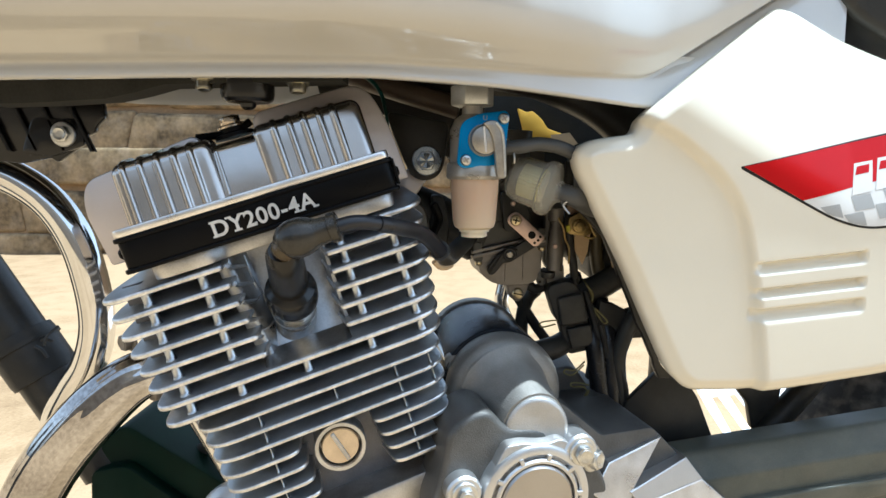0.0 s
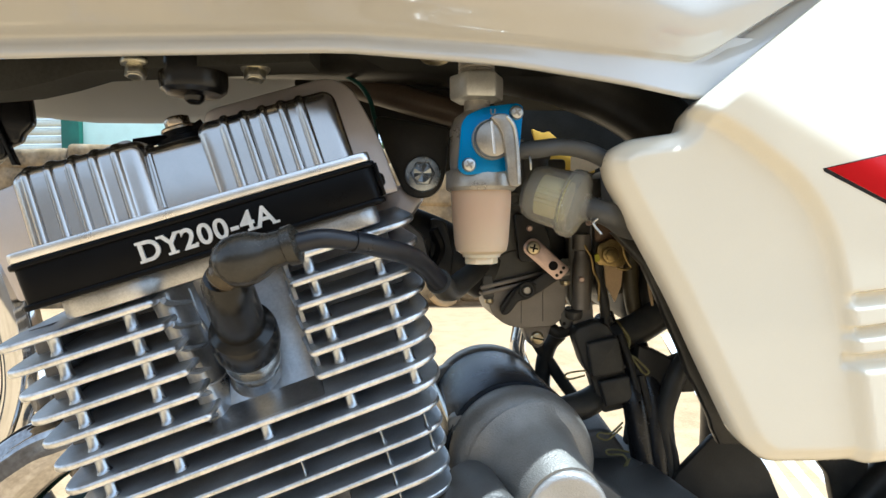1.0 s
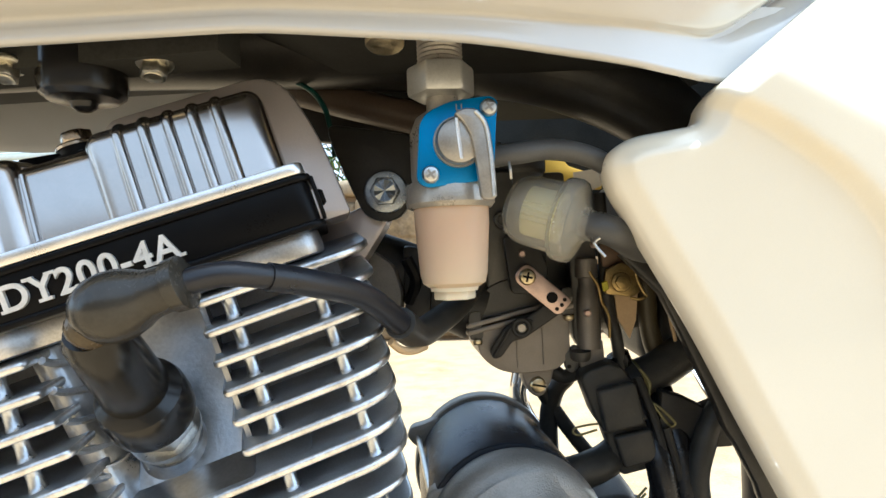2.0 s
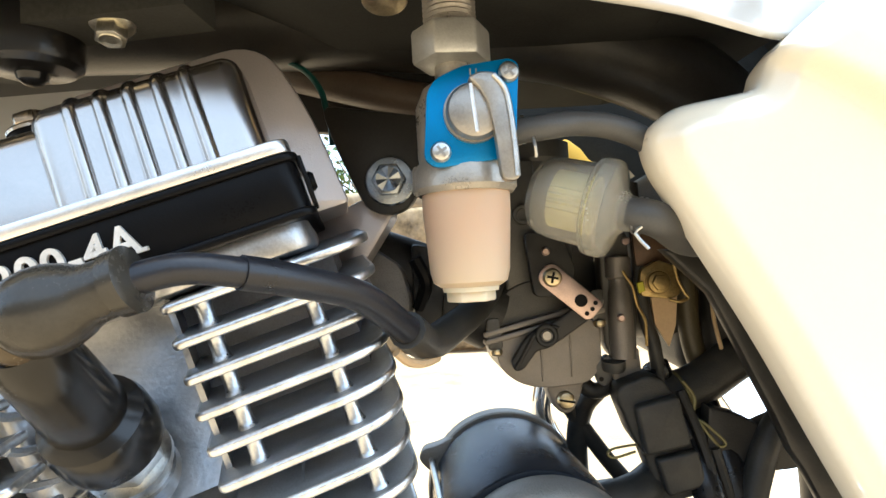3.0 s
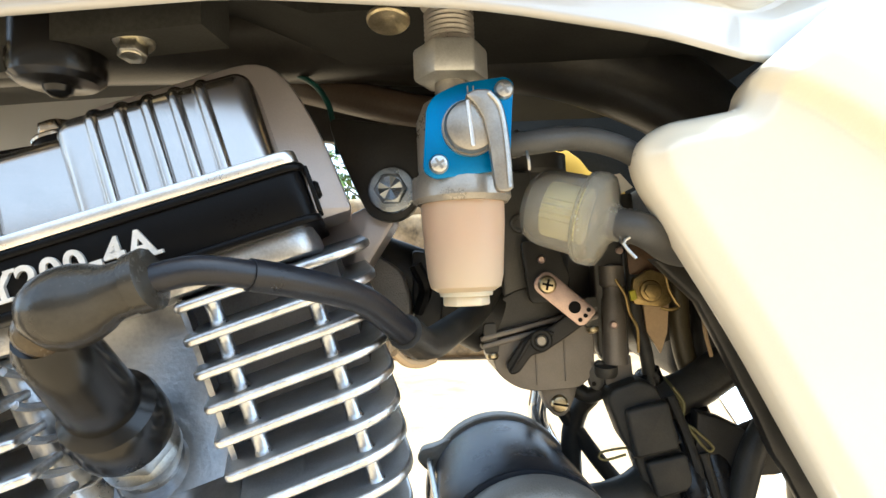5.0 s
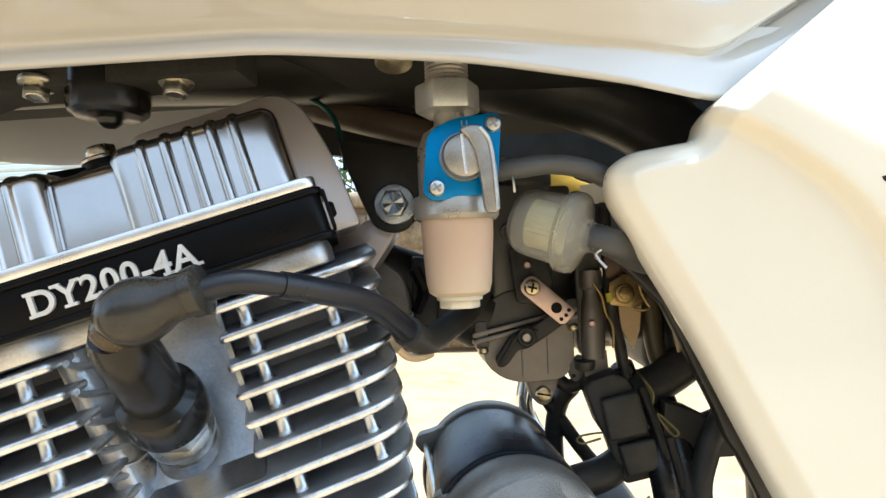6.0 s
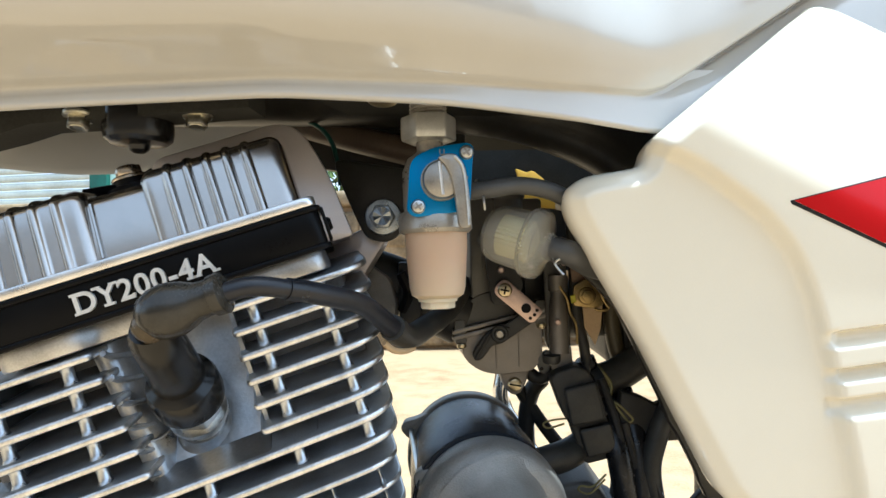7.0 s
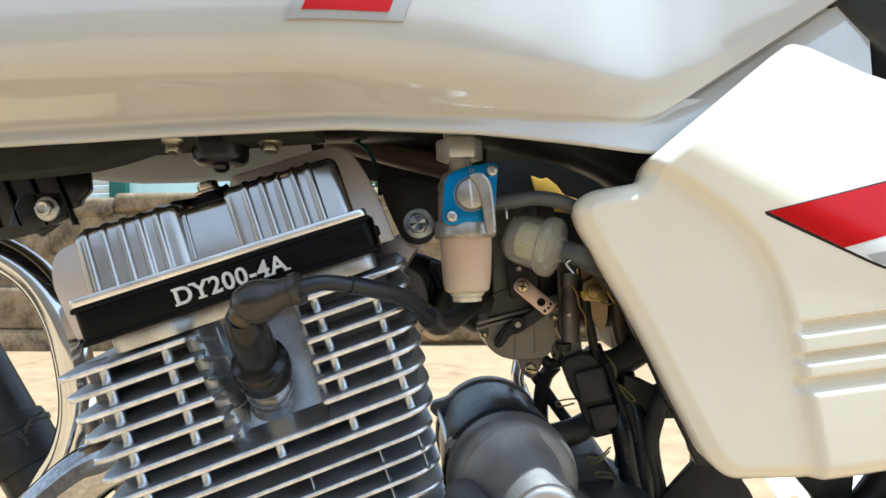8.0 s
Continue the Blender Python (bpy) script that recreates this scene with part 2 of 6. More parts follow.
def merge(out, b, m=Matrix()):
    bmesh.ops.transform(b, matrix=m, verts=b.verts)
    me = bpy.data.meshes.new("tmp")
    b.to_mesh(me)
    b.free()
    out.from_mesh(me)
    bpy.data.meshes.remove(me)
    return out


def rounded(points, radius, segs=4):
    """A closed 2D outline with rounded corners. radius: one number, or one for each corner."""
    out = []
    k = len(points)
    for i in range(k):
        p, a, b = Vector(points[i]), Vector(points[i - 1]), Vector(points[(i + 1) % k])
        r = radius[i] if isinstance(radius, (list, tuple)) else radius
        da, db = a - p, b - p
        cut = min(r, da.length * 0.48, db.length * 0.48)
        if cut < 1e-6:
            out.append(tuple(p))
            continue
        s, e = p + da.normalized() * cut, p + db.normalized() * cut
        for j in range(segs + 1):
            t = j / segs
            q = s * (1 - t) ** 2 + p * 2 * t * (1 - t) + e * t ** 2
            out.append((q.x, q.y))
    return out


def prism(outline, lo, hi, m=Matrix(), bevel=0.0, segs=2, axis="Y", rim=None, bm=None, both=True):
    """An outline in the plane across an axis, extruded from lo to hi along it. rim: material index of the edge faces."""
    out = bm or bmesh.new()
    b = bmesh.new()
    put = {"Y": lambda p, d: (p[0], d, p[1]), "Z": lambda p, d: (p[0], p[1], d), "X": lambda p, d: (d, p[0], p[1])}[axis]
    n = len(outline)
    v0, v1 = [b.verts.new(put(p, lo)) for p in outline], [b.verts.new(put(p, hi)) for p in outline]
    f0, f1 = b.faces.new(v0), b.faces.new(v1[::-1])
    for i in range(n):
        f = b.faces.new((v0[i], v1[i], v1[(i + 1) % n], v0[(i + 1) % n]))
        if rim is not None:
            f.material_index = rim
    bmesh.ops.recalc_face_normals(b, faces=b.faces)
    if bevel:
        edges = [e for e in f0.edges] + ([e for e in f1.edges] if both else [])
        bmesh.ops.bevel(b, geom=edges, offset=bevel, segments=segs, affect="EDGES", profile=0.5, clamp_overlap=True,
                        material=-1 if rim is None else rim)
    return merge(out, b, m)


def lathe(profile, m=Matrix(), segs=32, bm=None, squash=1.0):
    """Turns (radius, z) points about z."""
    out = bm or bmesh.new()
    b = bmesh.new()
    rings = []
    for r, z in profile:
        if r < 1e-6:
            rings.append([b.verts.new((0, 0, z))])
        else:
            rings.append([b.verts.new((r * math.cos(2 * math.pi * i / segs), squash * r * math.sin(2 * math.pi * i / segs), z)) for i in range(segs)])
    for a, c in zip(rings, rings[1:]):
        for i in range(segs):
            j = (i + 1) % segs
            f = [a[i % len(a)], a[j % len(a)], c[j % len(c)], c[i % len(c)]]
            f = list(dict.fromkeys(f))
            if len(f) > 2:
                b.faces.new(f)
    for r in (rings[0], rings[-1]):
        if len(r) > 1:
            b.faces.new(r)
    return merge(out, b, m)


def axis(at, towards, spin=0.0):
    """A matrix at a point whose z points along a direction."""
    z = Vector(towards).normalized()
    return Matrix.Translation(at) @ z.to_track_quat("Z", "Y").to_matrix().to_4x4() @ Matrix.Rotation(spin, 4, "Z")


def curve_points(points, per=6):
    pts = [Vector(p) for p in points]
    pts = [pts[0] * 2 - pts[1]] + pts + [pts[-1] * 2 - pts[-2]]
    out = []
    for i in range(1, len(pts) - 2):
        a, b, c, d = pts[i - 1:i + 3]
        for j in range(per):
            t = j / per
            out.append(0.5 * (2 * b + (c - a) * t + (2 * a - 5 * b + 4 * c - d) * t * t + (3 * b - a - 3 * c + d) * t ** 3))
    out.append(pts[-2])
    return out


def tube(points, radius, segs=16, per=6, bm=None, flat=1.0, drawn=0.0):
    """A round bar along a smooth line. radius: a number, or one for each point. drawn: depth of the drawing marks along it."""
    out = bm or bmesh.new()
    line = curve_points(points, per)
    k = len(points)
    radii = radius if isinstance(radius, (list, tuple)) else [radius] * k
    b = bmesh.new()
    side = None
    rings = []
    for i, p in enumerate(line):
        d = (line[min(i + 1, len(line) - 1)] - line[max(i - 1, 0)]).normalized()
        if side is None:
            side = d.orthogonal().normalized()
        side = (side - d * side.dot(d)).normalized()
        up = d.cross(side)
        s = i / per
        a = min(int(s), k - 2)
        r = radii[a] + (radii[a + 1] - radii[a]) * (s - a)
        ring = []
        for j in range(segs):
            t = 2 * math.pi * j / segs
            w = 1 + drawn * (math.cos(3 * t + 0.4) + 0.5 * math.cos(8 * t + 1.1 + 0.2 * s) + 0.3 * math.cos(13 * t + 0.3 * s))
            ring.append(b.verts.new(p + (side * math.cos(t) + up * flat * math.sin(t)) * r * w))
        rings.append(ring)
    for a, c in zip(rings, rings[1:]):
        for j in range(segs):
            b.faces.new((a[j], a[(j + 1) % segs], c[(j + 1) % segs], c[j]))
    b.faces.new(rings[0][::-1])
    b.faces.new(rings[-1])
    return merge(out, b)


def hexagon(r):
    return [(r * math.cos(math.pi * i / 3), r * math.sin(math.pi * i / 3)) for i in range(6)]


def bolt_mesh(r=0.006, h=0.005, flange=0.0085, dish=True):
    """A flanged hexagon bolt head along +z, its seat at z 0."""
    bm = lathe([(0, 0), (flange, 0), (flange, 0.0010), (flange * 0.93, 0.0017), (r * 0.8, 0.0022)], segs=24)
    prism(rounded(hexagon(r), r * 0.06, 1), 0.0015, h, bevel=r * 0.1, segs=2, axis="Z", bm=bm)
    if dish:
        lathe([(r * 0.72, h + 0.00005), (r * 0.66, h + 0.0004), (r * 0.45, h + 0.0001), (0, h - 0.0002)], segs=20, bm=bm)
    return bm


def screw_mesh(r=0.003, h=0.0022, slot=0.0007):
    """A pan head with a cross slot along +z."""
    bm = lathe([(0, 0), (r, 0), (r, h * 0.45), (r * 0.82, h * 0.85), (r * 0.5, h), (0, h)], segs=20)
    return bm


def cross_mesh(r=0.003, h=0.0022):
    bm = box((-r * 0.6, -r * 0.13, h * 0.7), (r * 0.6, r * 0.13, h * 1.02))
    return box((-r * 0.13, -r * 0.6, h * 0.7), (r * 0.13, r * 0.6, h * 1.021), bm=bm)


def inside(p, poly):
    x, y = p
    c = False
    for i in range(len(poly)):
        (x1, y1), (x2, y2) = poly[i - 1], poly[i]
        if (y1 > y) != (y2 > y) and x < (x2 - x1) * (y - y1) / (y2 - y1) + x1:
            c = not c
    return c


def nearest(p, poly, closed=True):
    """Distance from p to an outline, and the nearest point of it."""
    best, q = 1e9, p
    for i in range(0 if closed else 1, len(poly)):
        a, b = Vector(poly[i - 1]), Vector(poly[i])
        d = b - a
        t = max(0, min(1, (Vector(p) - a).dot(d) / max(d.length_squared, 1e-12)))
        c = a + d * t
        r = (Vector(p) - c).length
        if r < best:
            best, q = r, (c.x, c.y)
    return best, q


def sheet(outline, us, vs, depth, back=0.012, shear=0.0):
    """A skin over an outline in x and z on a grid of lines; depth(x, z, rim distance) gives its y. Its rim is turned back."""
    bm = bmesh.new()
    ins, grid = {}, {}

    def at(i, j):
        return us[i], vs[j] + shear * (us[i] - us[0])

    for i in range(len(us)):
        for j in range(len(vs)):
            ins[i, j] = inside(at(i, j), outline)

    def vert(i, j):
        if (i, j) not in grid:
            p = at(i, j)
            d, q = nearest(p, outline)
            if not ins[i, j] or d < 0.0006:
                p, d = q, 0.0
            grid[i, j] = bm.verts.new((p[0], depth(p[0], p[1], d), p[1]))
        return grid[i, j]

    for i in range(len(us) - 1):
        for j in range(len(vs) - 1):
            c = [(i, j), (i + 1, j), (i + 1, j + 1), (i, j + 1)]
            if sum(ins[k] for k in c) >= 1:
                bm.faces.new([vert(*k) for k in c])
    bmesh.ops.remove_doubles(bm, verts=bm.verts, dist=0.00008)
    bmesh.ops.dissolve_degenerate(bm, dist=0.00004, edges=bm.edges)
    rim = [e for e in bm.edges if len(e.link_faces) == 1]
    ext = bmesh.ops.extrude_edge_only(bm, edges=rim)
    for v in [g for g in ext["geom"] if isinstance(g, bmesh.types.BMVert)]:
        v.co.y += back
    return bm


def lines(*spans):
    """Grid lines: spans of (start, end, step) end to end."""
    out = []
    for a, b, s in spans:
        n = max(1, round((b - a) / s))
        out += [a + (b - a) * i / n for i in range(n)]
    return out + [spans[-1][1]]


def smooth_step(a, b, x):
    t = max(0.0, min(1.0, (x - a) / (b - a)))
    return t * t * (3 - 2 * t)


# ---- ground and surroundings ----
bm = bmesh.new()
bmesh.ops.create_grid(bm, x_segments=60, y_segments=60, size=1)
for v in bm.verts:
    r = v.co.length
    v.co *= 4 + 400 * r ** 4
    v.co.z = 0.03 * noise.noise(v.co * 0.8) * min(1, r * 3) if r < 0.6 else 0
ground = part("ground", bm, GROUND, None)
tagged(ground, "sunlit pale sandy earth yard", "ground", kind="structure")

WALL_Y, WALL_H = 4.4, 1.16
bm = box((-9, WALL_Y + 0.03, -0.1), (9, WALL_Y + 0.3, WALL_H - 0.03))
wall = tagged(part("wall_north", bm, MORTAR, None), "low rough brown stone boundary wall", "wall", kind="structure")
rng = random.Random(4)
z = 0.0
while z < WALL_H - 0.05:
    h = min(rng.uniform(0.17, 0.30), WALL_H - z)
    x = -6.5 + rng.uniform(0, 0.3)
    while x < 2.5:
        w = rng.uniform(0.45, 1.5)
        dz = rng.uniform(-0.05, 0.03)
        bm = box((x - 0.01, WALL_Y - rng.uniform(0.0, 0.045), max(-0.02, z + dz)), (x + w, WALL_Y + 0.2, z + h + dz + 0.02), Matrix(), 0.035, 4)
        for v in bm.verts:
            v.co += noise.noise_vector(v.co * 3) * 0.06
        part("stone", bm, STONE, wall)
        x += w
    z += h

# unseen wall added on the near side of the yard to darken reflections
tagged(part("wall_unseen", box((-9, -6.0, -0.1), (9, -5.7, 3.0), Matrix(), 0.01), material("plaster", (0.285, 0.26, 0.225), 0.9, 0.0, 0.15, 60, 0.3, 2), None), "plain plaster wall added out of view to darken reflections", "wall", kind="structure")

# shutter, post and painted wall beyond the boundary wall
bm = bmesh.new()
for i in range(22):
    prism(rounded([(7.0, 0.1 * i), (6.975, 0.1 * i + 0.025), (6.975, 0.1 * i + 0.075), (7.0, 0.1 * i + 0.1), (7.02, 0.1 * i + 0.05)], 0.01, 2), -9.0, -4.72, axis="X", bm=bm)
tagged(part("shutter", bm, SHEET, None), "pale ribbed metal shutter beyond the wall", "shutter", kind="structure")
tagged(part("gate_post", box((-4.72, 6.93, 0), (-4.50, 7.15, 2.3), Matrix(), 0.01), GREEN, None), "dark green painted gate post", "post", kind="structure")
tagged(part("wall_far", box((-4.50, 7.0, 0), (-2.4, 7.2, 2.2), Matrix(), 0.01), CYAN, None), "pale cyan painted wall beyond the yard", "wall", kind="structure")

# shrub beyond the wall
shrub = new("shrub")
shrub.location = (-0.9, 6.0, 0)
tagged(shrub, "leafy green shrub behind the stone wall", "shrub")
rng = random.Random(11)
bm = tube([(-0.9, 6.0, -0.05), (-0.92, 6.02, 0.5), (-0.85, 6.0, 1.1)], [0.05, 0.04, 0.025], 10, 4)
for i in range(9):
    a = rng.uniform(0, 6.28)
    tip = Vector((-0.9 + 0.8 * math.cos(a), 6.0 + 0.5 * math.sin(a), rng.uniform(1.1, 2.1)))
    base = Vector((-0.88, 6.0, rng.uniform(0.4, 1.0)))
    tube([base, base.lerp(tip, 0.5) + Vector((0, 0, 0.1)), tip], [0.02, 0.012, 0.005], 6, 3, bm=bm)
part("trunk", bm, BARK, shrub)
verts, faces = [], []
for i in range(2600):
    a, el, r = rng.uniform(0, 6.28), rng.uniform(-0.9, 1.5), rng.uniform(0.35, 1.0)
    c = Vector((-0.9 + 1.15 * r * math.cos(a) * math.cos(el), 6.0 + 0.7 * r * math.sin(a) * math.cos(el), 1.45 + 0.85 * r * math.sin(el)))
    c += noise.noise_vector(c * 2.2) * 0.35
    q = Euler((rng.uniform(-1.2, 1.2), rng.uniform(-1.2, 1.2), rng.uniform(0, 6.28))).to_matrix()
    s = rng.uniform(0.03, 0.065)
    k = len(verts)
    verts += [c + q @ Vector(p) * s for p in ((-1, 0, 0), (-0.2, 0.42, 0.08), (1, 0, 0), (-0.2, -0.42, 0.08))]
    faces.append((k, k + 1, k + 2, k + 3))
me = bpy.data.meshes.new("leaves")
me.from_pydata([tuple(v) for v in verts], [], faces)
me.materials.append(LEAF)
tagged(part("crown", me, None, shrub), kind="stuff")

# white ribbed sheet lying on the sand
wave = []
for i in range(16):
    x = 0.05 * i
    wave += [(x, 0.006), (x + 0.012, 0.006), (x + 0.020, 0.015), (x + 0.036, 0.015), (x + 0.044, 0.006)]
bm = prism(wave + [(p[0], p[1] - 0.003) for p in wave[::-1]], 0.0, 2.0, Matrix.Translation((0.63, 1.28, 0.0)) @ Matrix.Rotation(radians(-13), 4, "Z"))
tagged(part("roof_sheet", bm, WHITE_SHEET, None), "white ribbed roofing sheet lying on the sand", "sheet")

# ---- the motorcycle ----
bike = new("motorcycle")
bike.location = (-0.08, 0.40, 0.0)
tagged(bike, "white motorcycle with bare finned aluminium engine, standing on sandy ground", "motorcycle")

# Engine space: x along the fins towards the rear wheel, y into the engine, z up the cylinder.
ENG = Matrix.Translation((-0.0665, 0.339, 0.611)) @ Matrix.Rotation(radians(14), 4, "Z") @ Matrix.Rotation(radians(-17), 4, "Y")
# Bike space: x along the bike, y across it, origin on the ground under the engine.
BIKE = Matrix.Translation((-0.08, 0.40, 0.0)) @ Matrix.Rotation(radians(14), 4, "Z")


def eng(u, w, v):
    return ENG @ Vector((u, w, v))


# -- valve cover --
plate = rounded([(-0.1130, -0.002), (-0.1155, 0.030), (-0.110, 0.0445), (-0.049, 0.0525), (-0.046, 0.0440), (-0.019, 0.0440), (-0.0165, 0.0555),
                 (0.048, 0.0565), (0.0555, 0.030), (0.0575, -0.004)], [0.002, 0.014, 0.012, 0.006, 0.004, 0.004, 0.006, 0.018, 0.02, 0.002], 6)
cover = part("valve_cover", prism(plate, 0.030, 0.098, ENG, bevel=0.0016), COVER_MATT, bike, "flat grey cast aluminium valve cover plate")
def ribbed_field(u0, u1, ribs, half):
    """A raised field whose front and top carry rounded upright ribs."""
    path = rounded([(0.0030, 0.0150), (0.0033, 0.0168), (0.0036, 0.0185), (0.0047, 0.0250), (0.0056, 0.0305), (0.0064, 0.0355), (0.0078, 0.0440), (0.0118, 0.0468), (0.0160, 0.0474), (0.0320, 0.0490)], [0, 0, 0, 0, 0, 0, 0.0055, 0.004, 0, 0], 5)
    nrm = []
    for i, p in enumerate(path):
        a, b = path[max(0, i - 1)], path[min(len(path) - 1, i + 1)]
        t = Vector((b[0] - a[0], b[1] - a[1])).normalized()
        nrm.append(Vector((-t.y, t.x)))
    b_ = bmesh.new()
    rings = []
    n = round((u1 - u0) / 0.0006)
    for k in range(n + 1):
        u = u0 + (u1 - u0) * k / n
        off = 0.0
        for r in ribs:
            d = abs(u - r)
            if d < half:
                off = max(off, 0.0016 * math.sqrt(1 - (d / half) ** 2))
        e, rad = min(u - u0, u1 - u), 0.0055
        if e < rad:
            off -= rad - math.sqrt(max(0.0, rad * rad - (rad - e) ** 2))
        ring = []
        for i, p in enumerate(path):
            fade = 1.0
            if p[1] > 0.0440:
                fade = 0.6
            o = off * fade if off > 0 else off
            ring.append(b_.verts.new((u, p[0] + nrm[i].x * o, p[1] + nrm[i].y * o)))
        rings.append(ring)
    for r, q in zip(rings, rings[1:]):
        for i in range(len(path) - 1):
            b_.faces.new((r[i], r[i + 1], q[i + 1], q[i]))
    for r in (rings[0], rings[-1]):
        u = r[0].co.x
        b_.faces.new(r + [b_.verts.new((u, 0.032, 0.0150))])
    return b_


LEFT_RIBS, RIGHT_RIBS = [-0.0845 + 0.0083 * i for i in range(5)], [-0.0075 + 0.0081 * i for i in range(5)]
bm = merge(bmesh.new(), ribbed_field(-0.0912, -0.0400, LEFT_RIBS, 0.0017), ENG)
rocker = part("rocker_box", bm, COVER, cover, "ribbed satin aluminium rocker box", 50)
part("rocker_box", merge(bmesh.new(), ribbed_field(-0.0195, 0.0400, RIGHT_RIBS, 0.0018), ENG), COVER, cover, "ribbed satin aluminium rocker box", 50)
low = rounded([(0.032, 0.0150), (0.0045, 0.0150), (0.0102, 0.0402), (0.0145, 0.0430), (0.032, 0.0445)], [0, 0.001, 0.003, 0.004, 0], 4)
part("cover_saddle", prism(low, -0.0490, -0.0160, ENG, bevel=0.0, axis="X"), COVER, cover)
bm = bmesh.new()
tube([ENG @ Vector((-0.0392, 0.0042, 0.0165)), ENG @ Vector((-0.0392, 0.0098, 0.0395))], 0.0009, 8, 2, bm=bm)
part("rim_line", bm, COVER, cover)
lip = rounded([(-0.0985, -0.0012), (0.0455, -0.0012), (0.0455, 0.09), (-0.0985, 0.09)], [0.005, 0.005, 0.01, 0.01], 4)
part("cover_flange", prism(lip, 0.0117, 0.0158, ENG, bevel=0.0008, axis="Z"), BRIGHT, cover, "bright machined aluminium flange")
bolt = finish(bolt_mesh(0.0060, 0.0062, 0.0082), ZINC)
ob = part("cover_bolt", finish(bolt_mesh(0.0058, 0.0062, 0.0082), BROWN_METAL), None, cover, "brownish plated hexagon bolt")
ob.matrix_basis = ENG @ axis((-0.0300, 0.0420, 0.0520), (0, 0, 1))
bm = lathe([(0, 0), (0.011, 0), (0.011, 0.002), (0.0075, 0.003), (0.0075, 0.006), (0, 0.006)], ENG @ axis((-0.030, 0.042, 0.0465), (0, 0, 1)))
part("bolt_seat", bm, BLACK, cover)
bm = bmesh.new()
tube([eng(-0.050, 0.040, 0.0515), eng(-0.040, 0.039, 0.0500), eng(-0.030, 0.039, 0.0490), eng(-0.019, 0.040, 0.0525)], 0.0022, 8, 4, bm=bm)
part("gasket_edge", bm, BLACK, cover)

# -- black band with the lettering --
band_plan = rounded([(-0.0985, 0.0), (0.0455, 0.0), (0.0455, 0.095), (-0.0985, 0.095)], [0.006, 0.006, 0.01, 0.01], 5)
bm = prism(band_plan, -0.0062, 0.0118, ENG, bevel=0.0010, axis="Z")
grown = rounded([(-0.0998, -0.0012), (0.0468, -0.0012), (0.0468, 0.096), (-0.0998, 0.096)], [0.006, 0.006, 0.01, 0.01], 5)
band = part("head_band", bm, BLACK, bike, "satin black painted head band with raised lettering")
part("lower_lip", prism(grown, -0.0070, -0.0045, ENG, bevel=0.0008, axis="Z"), BLACK, band)
part("upper_lip", prism(grown, 0.0092, 0.0117, ENG, bevel=0.0008, axis="Z"), BLACK, band)
for u, w in ((-0.1005, 0.018), (0.0462, 0.008)):
    part("side_screw", lathe([(0, 0), (0.003, 0), (0.003, 0.002), (0.0022, 0.003), (0, 0.003)], ENG @ axis((u, w, 0.003), (-1 if u < 0 else 1, 0, 0)), 14), BLACK, band)
for k in range(4):
    part("band_tooth", box((0.0462, 0.0030 + 0.0048 * k, -0.0040), (0.0476, 0.0052 + 0.0048 * k, 0.0105), ENG, 0.0005, 2), BLACK, band)
text = bpy.data.curves.new("lettering", "FONT")
text.body = "DY200-4A"
text.size, text.extrude, text.offset, text.space_character = 0.0117, 0.0008, 0.00022, 1.075
text.align_x, text.align_y = "CENTER", "CENTER"
text_ob = bpy.data.objects.new("lettering_curve", text)
scene.collection.objects.link(text_ob)
text_mesh = bpy.data.meshes.new_from_object(text_ob.evaluated_get(bpy.context.evaluated_depsgraph_get()))
bpy.data.objects.remove(text_ob)
# slab serifs on the letters, from each letter's own extent
seen, glyphs = set(), []
near = {}
for e in text_mesh.edges:
    i, j = e.vertices
    near.setdefault(i, []).append(j)
    near.setdefault(j, []).append(i)
for i in near:
    if i in seen:
        continue
    todo, isle = [i], []
    seen.add(i)
    while todo:
        k = todo.pop()
        isle.append(text_mesh.vertices[k].co)
        for j in near[k]:
            if j not in seen:
                seen.add(j)
                todo.append(j)
    glyphs.append([min(c.x for c in isle), max(c.x for c in isle), min(c.y for c in isle), max(c.y for c in isle)])
glyphs.sort()
joined = []
for g in glyphs:
    if joined and g[0] < joined[-1][1] - 0.0005:
        joined[-1] = [joined[-1][0], max(g[1], joined[-1][1]), min(g[2], joined[-1][2]), max(g[3], joined[-1][3])]
    else:
        joined.append(g)
tb_ = bmesh.new()
tb_.from_mesh(text_mesh)
SERIFS = {0: ((0.06, 0, 0.34), (0.06, 1, 0.34)), 1: ((0.10, 1, 0.42), (0.90, 1, 0.42), (0.5, 0, 0.55)), 2: ((0.95, 0.10, 0.14),), 6: ((0.74, 0, 0.5),), 7: ((0.06, 0, 0.42), (0.94, 0, 0.42))}
if len(joined) == 8:
    for i, marks in SERIFS.items():
        x0, x1, y0, y1 = joined[i]
        for fx, fy, w in marks:
            cx, cy, hw = x0 + (x1 - x0) * fx, y0 + (y1 - y0) * fy, w * 0.5 * 0.0072
            lo = cy if fy < 0.5 else cy - 0.0010
            box((cx - hw, lo, -0.0008), (cx + hw, lo + 0.0010, 0.0009), bm=tb_)
tb_.to_mesh(text_mesh)
tb_.free()
text_mesh.transform(ENG @ Matrix.Translation((-0.0264, -0.0006, 0.0016)) @ Matrix.Rotation(radians(90), 4, "X"))
text_mesh.materials.clear()
text_mesh.materials.append(WHITE_TEXT)
part("lettering", text_mesh, None, band, "raised silver letters DY200-4A")

